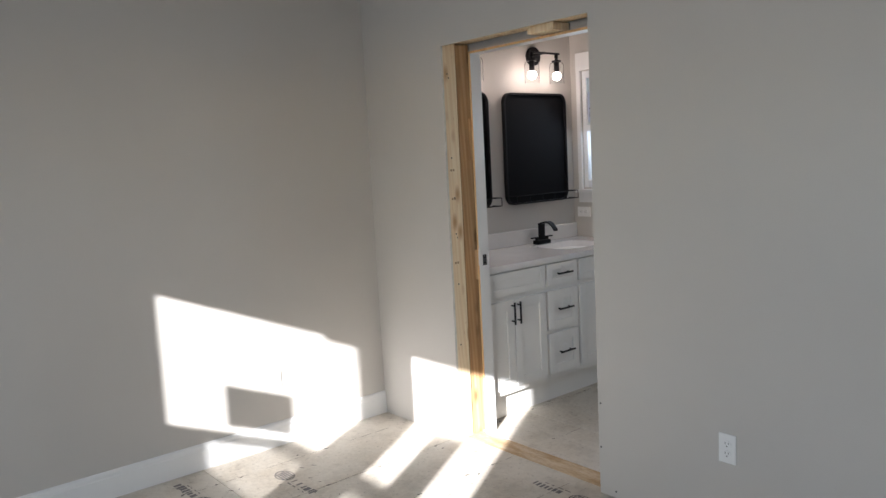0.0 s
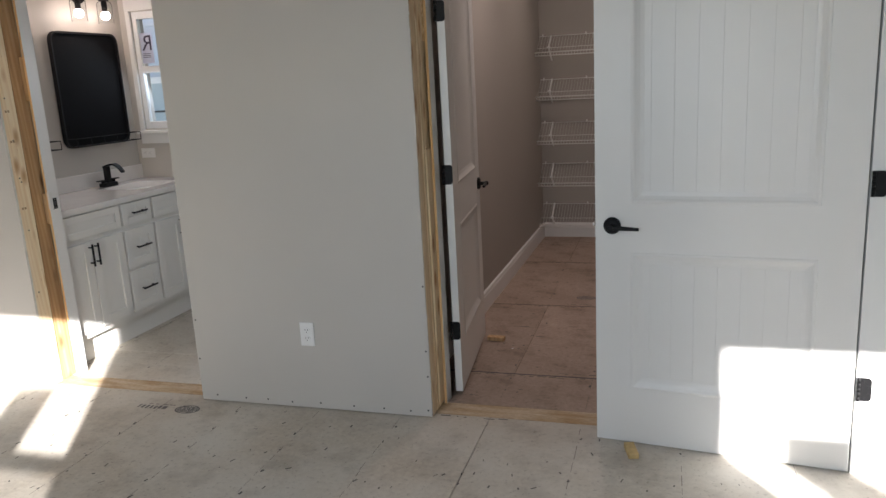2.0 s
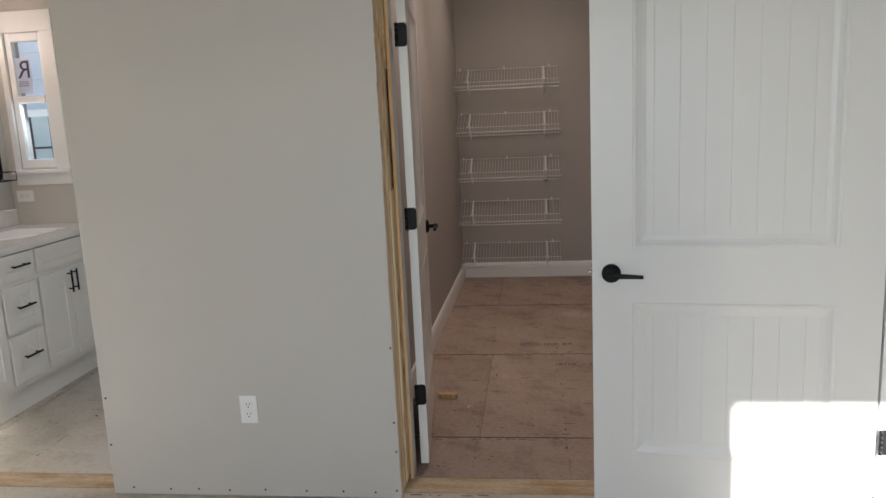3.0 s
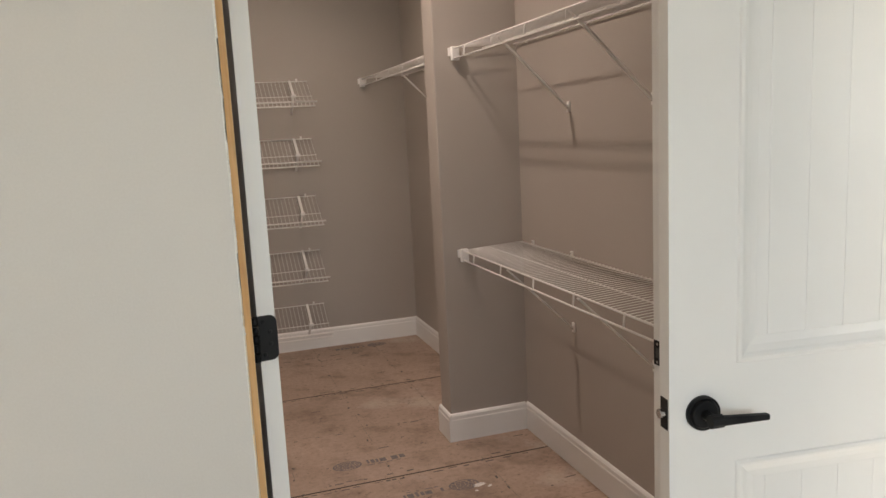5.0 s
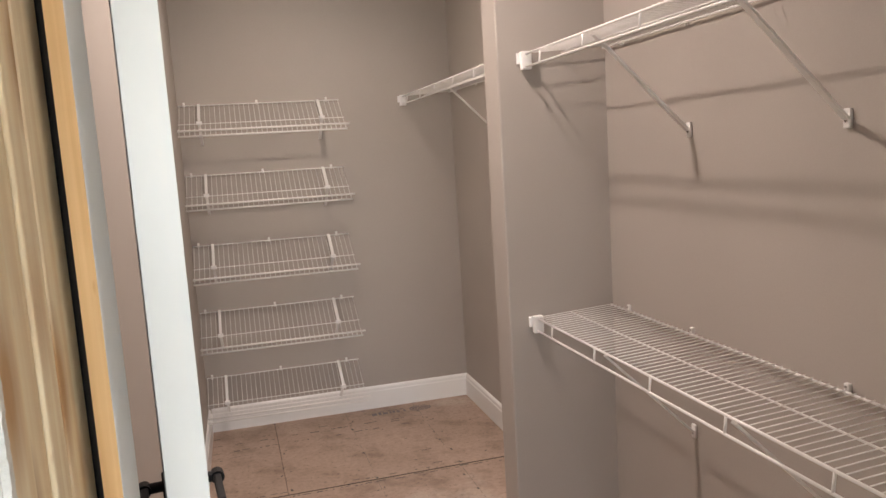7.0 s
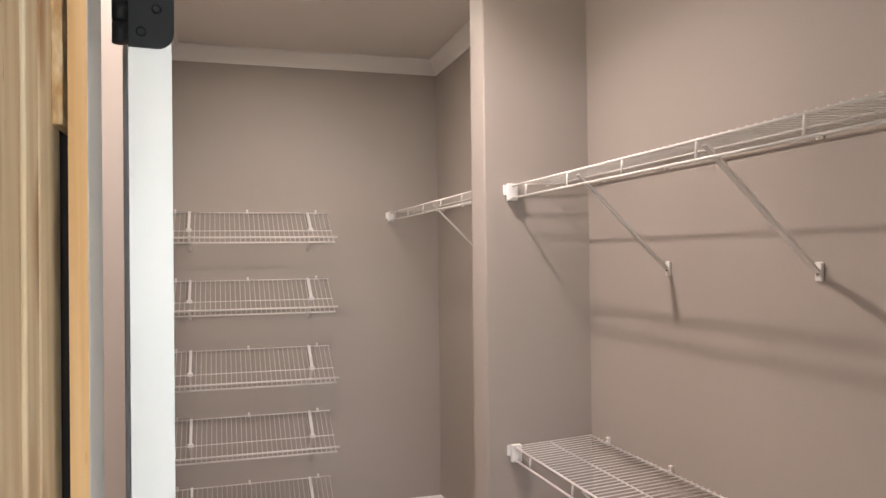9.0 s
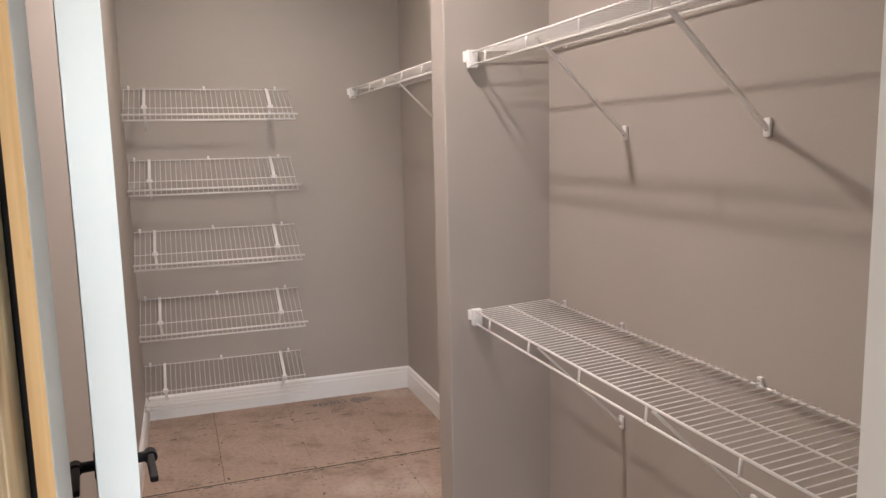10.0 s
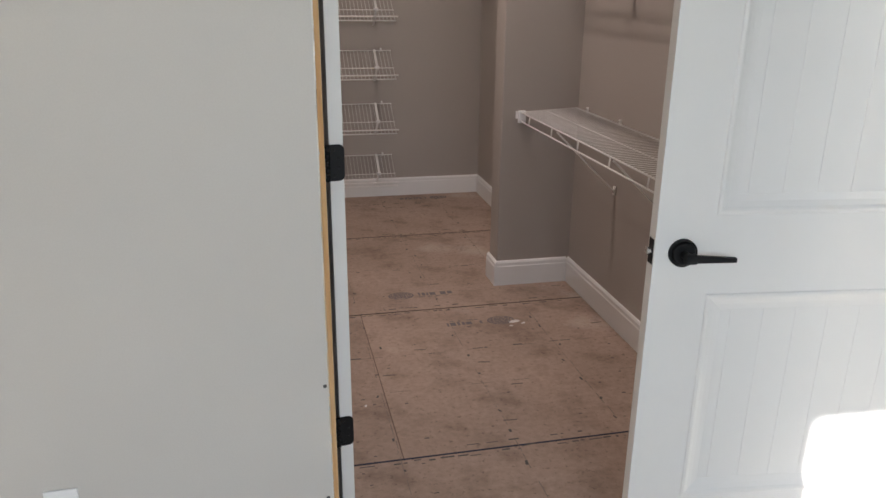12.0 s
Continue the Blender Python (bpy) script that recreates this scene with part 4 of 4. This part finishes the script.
# bathroom window
bw = thing("window_4", "white double-hung bathroom window with painted casing", "window", kind="structure")
a, b, z0, z1 = BW
yf = BA_B - 0.018
for d in ((a - 0.030, a + 0.004, yf, BA_B - 0.0005, z0 - 0.01, z1 + 0.004), (b - 0.004, b + 0.085, yf, BA_B - 0.0005, z0 - 0.01, z1 + 0.004), (a - 0.032, b + 0.085, yf, BA_B - 0.0005, z1 + 0.0045, z1 + 0.125), (a - 0.030, b + 0.085, yf, BA_B - 0.0005, z0 - 0.105, z0 - 0.035)):
    box_part("casing", d, TRIM, bw, 0.002)
box_part("window_sill", (a - 0.042, b + 0.095, yf - 0.028, BA_B + 0.03, z0 - 0.0345, z0 - 0.012), TRIM, bw, 0.004)
ys0, ys1 = BA_B + 0.012, BA_B + 0.05
for d in ((a, a + 0.035, ys0, ys1, z0, z1), (b - 0.035, b, ys0, ys1, z0, z1), (a + 0.035, b - 0.035, ys0, ys1, z1 - 0.05, z1), (a + 0.035, b - 0.035, ys0, ys1, z0, z0 + 0.05), (a + 0.035, b - 0.035, ys0 - 0.01, ys1, 1.655, 1.70)):
    box_part("window_frame", d, VINYL, bw, 0.003)
for za, zb in ((z0 + 0.05, 1.655), (1.70, z1 - 0.05)):
    p = box_part("pane", (a + 0.035, b - 0.035, ys0 + 0.018, ys0 + 0.022, za, zb), GLASS, bw)
    p.visible_shadow = False
LABEL = material("bluish printed label film", (0.50, 0.54, 0.68), 0.5, vary=0.05, bump=0)
LABELINK = material("dark violet print", (0.035, 0.032, 0.075), 0.6, vary=0.1, bump=0)
lab = box_part("paper_label", (a + 0.037, a + 0.135, ys0 + 0.0145, ys0 + 0.0155, 1.72, 1.93), LABEL, bw, label="paper label with a letter seen from behind")
txt = bpy.data.curves.new("letter", "FONT")
txt.body, txt.size, txt.extrude = "R", 0.150, 0.0003
letter = new("letter", txt)
letter.matrix_world = Matrix.Translation((a + 0.136, ys0 + 0.0138, 1.81)) @ Matrix.Diagonal((-1, 1, 1, 1)) @ pose(0, 0, 0, 90)
letter.parent = lab
txt.materials.append(LABELINK)
for k in range(3):
    box_part("print_line", (a + 0.045, a + 0.11, ys0 + 0.0138, ys0 + 0.0143, 1.785 - 0.012 * k, 1.789 - 0.012 * k), LABELINK, lab)

# added window, never in view; it frames the extra vanity light
bw = thing("window_5", "added white bathroom window, out of view, that lets in extra light", "window", kind="structure")
for d in ((1.802, 1.84, ys0, ys1, z0 + 0.002, z1 - 0.002), (2.36, 2.398, ys0, ys1, z0 + 0.002, z1 - 0.002), (1.84, 2.36, ys0, ys1, z1 - 0.05, z1 - 0.002), (1.84, 2.36, ys0, ys1, z0 + 0.002, z0 + 0.05), (1.84, 2.36, ys0, ys1, 1.655, 1.70)):
    box_part("window_frame", d, VINYL, bw, 0.003)
for za, zb in ((z0 + 0.05, 1.655), (1.70, z1 - 0.05)):
    p = box_part("pane", (1.84, 2.36, ys0 + 0.018, ys0 + 0.022, za, zb), GLASS, bw)
    p.visible_shadow = False

house = thing("neighbour_house", "white sided house, coloured as in blue shade, seen through the bathroom window", "house")
for k in range(26):
    box_part("siding_board", (-9, 3, 5.40 - 0.012 * (k % 2), 5.6, -0.5 + 0.15 * k, -0.5 + 0.15 * k + 0.149), SIDING, house)
for x in (-2.25, 0.3):
    f = box_part("window_frame", (x - 0.55, x + 0.55, 5.33, 5.385, 0.55, 1.72), TRIM, house)
    box_part("pane", (x - 0.47, x + 0.47, 5.325, 5.3285, 0.63, 1.64), SKYPANE, f)
    for d in [(x - 0.47 + 0.235 * k - 0.012, x - 0.47 + 0.235 * k + 0.012, 0.63, 1.64) for k in range(1, 4)] + [(x - 0.47 + 0.235 * k + 0.0125, x - 0.2355 + 0.235 * k - 0.012, zm, zm + 0.024) for k in range(4) for zm in (0.94, 1.28)]:
        box_part("muntin", (d[0], d[1], 5.318, 5.3245, d[2], d[3]), SLOT, f)

# unseen roof added over the house, so that its shade falls on the neighbour
bm = bmesh.new()
xs, ys = (-0.6, 9.6), ((-4.95, 3.0), (-0.2, 5.1), (4.5, 3.0))
ring = [[bm.verts.new((x, y, z)) for y, z in ys] for x in xs]
for i_ in range(3):
    bm.faces.new((ring[0][i_], ring[0][(i_ + 1) % 3], ring[1][(i_ + 1) % 3], ring[1][i_]))
bm.faces.new(ring[0]); bm.faces.new(ring[1])
tagged(link("roof", bm, ROOF), "unseen grey shingle gable roof, added to shade the neighbour", "roof", kind="structure")

# ---- subfloor ----
def plank_mesh(w, d, mat):
    bm = bmesh.new()
    box(bm, 0, w, 0, d, -0.0178, 0, 0.0012)
    me = bpy.data.meshes.new("subfloor_panel")
    bm.to_mesh(me)
    bm.free()
    me.materials.append(mat)
    return me


GAP = 0.003
rows = [(-4.45, -3.605, 1.87), (-3.605, -2.385, 3.09), (-2.385, -1.165, 1.87), (-1.165, 0.055, 3.09), (0.182, 0.571, 1.87), (0.571, 1.762, 3.103), (1.762, 2.935, 1.87), (2.935, 4.12, 3.09)]
for y0, y1, seam in rows:
    split = [2.62] if y0 > 0.1 else []
    gap = GAP
    xs = sorted([-0.1] + split + [x for x in (seam - 2.44, seam, seam + 2.44, seam + 4.88) if -0.05 < x < 9.1] + [9.15])
    for x0, x1 in zip(xs, xs[1:]):
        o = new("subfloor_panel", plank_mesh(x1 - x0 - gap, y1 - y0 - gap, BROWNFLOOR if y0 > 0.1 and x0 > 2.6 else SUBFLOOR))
        o.parent, o.location = floor, (x0, y0, 0)
bm = bmesh.new()
for y in (1.762, 2.935):
    box(bm, 2.62, 4.33, y - GAP - 0.003, y + 0.0025, -0.0175, 0.0003)
part("joint_filler", bm, DARK, floor, "dark joints between the panels")
bm = bmesh.new()
box(bm, 2.62, 4.33, 0.571 - GAP - 0.003, 0.5735, -0.0175, 0.0003)
CHALK = material("blue chalk in a joint", (0.018, 0.028, 0.055), 0.9, vary=0.5, scale=30, bump=0)
part("joint_filler", bm, CHALK, floor, "joint marked with dark blue chalk")
bm = bmesh.new()
for y0, y1, x in ((0.571, 1.757, 3.103), (2.935, 4.0, 3.09)):
    box(bm, x - GAP + 0.0003, x - 0.0003, y0, y1, -0.0175, -0.0008)
JOINT = material("brown dust in a joint", (0.17, 0.12, 0.09), 0.9, vary=0.4, scale=20, bump=0)
part("joint_filler", bm, JOINT, floor, "dusty joints between the panels")
STRIP = material("stained plywood strip", (0.62, 0.50, 0.36), 0.7, vary=0.35, scale=5, fine=40, bump=0.1, col2=(0.40, 0.26, 0.13), stretch=(0.9, 4, 1))
bm = bmesh.new()
box(bm, -0.1, 9.15, 0.058, 0.178, -0.0178, -0.001, 0.001)
part("floor_strip", bm, STRIP, floor, "yellow plywood strip along the joint")

# nail heads, pencil lines and printed marks
rnd = random.Random(11)
bm = bmesh.new()
bl = bmesh.new()
for k in range(-4, 7):
    x = 1.87 + 0.407 * k
    if x > 4.5:
        continue
    for y in np.arange(-2.6, 4.0, 0.155):
        if 0.03 < y < 0.2 or rnd.random() < 0.25:
            continue
        m = Matrix.Translation((x + rnd.gauss(0, 0.012), y + rnd.gauss(0, 0.02), 0.0004)) @ pose(0, 0, 0, 0, 0, rnd.uniform(60, 120)) @ Matrix.Diagonal((rnd.uniform(0.009, 0.024), rnd.uniform(0.005, 0.010), 0.0008, 1))
        bmesh.ops.create_cube(bm, size=1, matrix=m)
    y = -2.6
    while y < 4.0:
        l = rnd.uniform(0.01, 0.09)
        if not (y < 0.2 and y + l > 0.03) and rnd.random() < 0.7:
            dx, w_ = rnd.gauss(0, 0.0012), rnd.uniform(0.0007, 0.0014)
            box(bl, x + dx - w_, x + dx + w_, y, y + l, 0.0001, 0.0005)
        y += l + rnd.uniform(0.005, 0.03)
for y in (1.01, 1.305, 2.35, 3.5):
    x = 0.02
    while x < 4.2:
        l = rnd.uniform(0.02, 0.12)
        if rnd.random() < 0.55:
            dy = rnd.gauss(0, 0.003)
            box(bl, x, x + l, y + dy - 0.001, y + dy + 0.001, 0.0001, 0.0005)
        x += l + rnd.uniform(0.02, 0.1)
for k in range(110):
    m = Matrix.Translation((rnd.uniform(2.75, 4.2), rnd.uniform(0.25, 3.8), 0.0004)) @ pose(0, 0, 0, 0, 0, rnd.gauss(0, 4)) @ Matrix.Diagonal((rnd.choice((0.008, 0.010, 0.012, 0.016, 0.05)), rnd.uniform(0.002, 0.006), 0.0006, 1))
    bmesh.ops.create_cube(bm, size=1, matrix=m)
for k in range(230):
    m = Matrix.Translation((rnd.uniform(0.3, 4.4), rnd.uniform(-2.4, -0.05), 0.0004)) @ pose(0, 0, 0, 0, 0, rnd.gauss(80, 30)) @ Matrix.Diagonal((rnd.uniform(0.006, 0.026), rnd.uniform(0.0025, 0.007), 0.0006, 1))
    bmesh.ops.create_cube(bm, size=1, matrix=m)
tagged(link("nail_marks", bm, INK), "dark nail and staple marks in the subfloor", "nails", kind="stuff")
PENCIL = material("faint grey line", (0.22, 0.19, 0.165), 0.9, vary=0.3, scale=20, bump=0)
tagged(link("floor_lines", bl, PENCIL), "faint grey chalk lines on the subfloor", "marking", kind="stuff")


def stamp(x, y, turn):
    """Printed oval and unreadable bars on the floor."""
    s = thing("floor_stamp", "grey printed maker stamp on the plywood", "stamp", pose(x, y, 0.0004, 0, 0, turn), group="stamps on the subfloor")
    bm = bmesh.new()
    n = 30
    for f0, f1 in ((1.0, 0.88),):
        a = [bm.verts.new((0.065 * f0 * math.cos(2 * math.pi * k / n), 0.045 * f0 * math.sin(2 * math.pi * k / n), 0.0004)) for k in range(n)]
        b = [bm.verts.new((0.065 * f1 * math.cos(2 * math.pi * k / n), 0.045 * f1 * math.sin(2 * math.pi * k / n), 0.0004)) for k in range(n)]
        for k in range(n):
            bm.faces.new((a[k], a[(k + 1) % n], b[(k + 1) % n], b[k]))
    part("stamp_oval", bm, STAMPINK, s)
    bm = bmesh.new()
    r_ = random.Random(int(x * 100))
    for k in range(5):
        v = -0.028 + 0.0135 * k
        w0 = 0.054 * math.sqrt(max(0.05, 1 - (v / 0.04) ** 2))
        u = -w0
        while u < w0 - 0.006:
            l = min(r_.uniform(0.008, 0.022), w0 - u)
            box(bm, u, u + l, v - 0.0045, v + 0.0045, 0.0001, 0.0005)
            u += l + r_.uniform(0.002, 0.005)
    u = -0.09
    while u > -0.27:
        w_ = r_.uniform(0.008, 0.03)
        if r_.random() < 0.85:
            box(bm, u - w_, u, -0.024 + r_.uniform(0, 0.010), 0.020 - r_.uniform(0, 0.010), 0.0001, 0.0005)
        u -= w_ + r_.uniform(0.004, 0.012)
    for k in range(4):
        box(bm, -0.12 - 0.04 * k, -0.12 - 0.04 * k + r_.uniform(0.012, 0.034), 0.028, 0.034, 0.0001, 0.0005)
    tagged(part("stamp_print", bm, STAMPINK, s), "worn unreadable print", kind="stuff")


STAMPINK = material("worn blue-grey ink", (0.085, 0.085, 0.10), 0.9, vary=0.5, scale=60, bump=0, col2=(0.24, 0.21, 0.20))
stamp(1.62, -0.115, 0)
stamp(3.74, 1.57, 0)
stamp(3.33, 1.955, 180)
stamp(0.38, -1.316, 3)
stamp(0.393, -0.904, 180)
stamp(3.93, 3.80, 0)
# small print beside the panel joints
bm = bmesh.new()
for y, x, end, dense in ((0.55, 2.8, 4.1, 0.7), (0.605, 2.8, 4.1, 0.3), (1.74, 2.8, 4.1, 0.75), (1.795, 3.2, 4.1, 0.5), (2.912, 2.8, 4.1, 0.8), (2.965, 2.8, 3.9, 0.35), (2.33, 2.9, 4.1, 0.35), (3.58, 2.75, 4.0, 0.4), (3.68, 2.75, 3.9, 0.5), (1.31, 3.0, 4.1, 0.3), (0.036, 2.86, 3.14, 0.7)):
    while x < end:
        l = rnd.uniform(0.006, 0.05)
        if rnd.random() < dense:
            dy, w_ = rnd.gauss(0, 0.003), rnd.uniform(0.0015, 0.0045)
            box(bm, x, x + l, y + dy - w_, y + dy + w_, 0.0001, 0.0005)
        x += l + rnd.uniform(0.006, 0.03)
tagged(link("edge_print", bm, INK), "small unreadable print along the panel joints", "marking", kind="stuff")

# splashes of white paint on the subfloor
SPLASH = material("dried white paint", (0.70, 0.68, 0.66), 0.6, vary=0.2, scale=40, bump=0.1)
for x, y, r, turn in ((3.80, 1.545, 0.016, 10), (3.835, 1.52, 0.008, 40), (3.77, 1.50, 0.006, 0), (3.02, 0.93, 0.006, 70)):
    bm = bmesh.new()
    n, rr = 18, random.Random(int(x * 1000))
    base = [bm.verts.new((0, 0, 0.0006))] + [bm.verts.new((r * q * 1.8 * math.cos(2 * math.pi * k / n), r * q * math.sin(2 * math.pi * k / n), 0.0002)) for k, q in ((k, rr.uniform(0.6, 1.15)) for k in range(n))]
    for k in range(n):
        bm.faces.new((base[0], base[1 + k], base[1 + (k + 1) % n]))
    t = tagged(link("paint_splash", bm, SPLASH), "small splash of dried white paint on plywood", "paint", group="paint splashes on the subfloor")
    t.matrix_world = pose(x, y, 0.0006, 0, 0, turn)
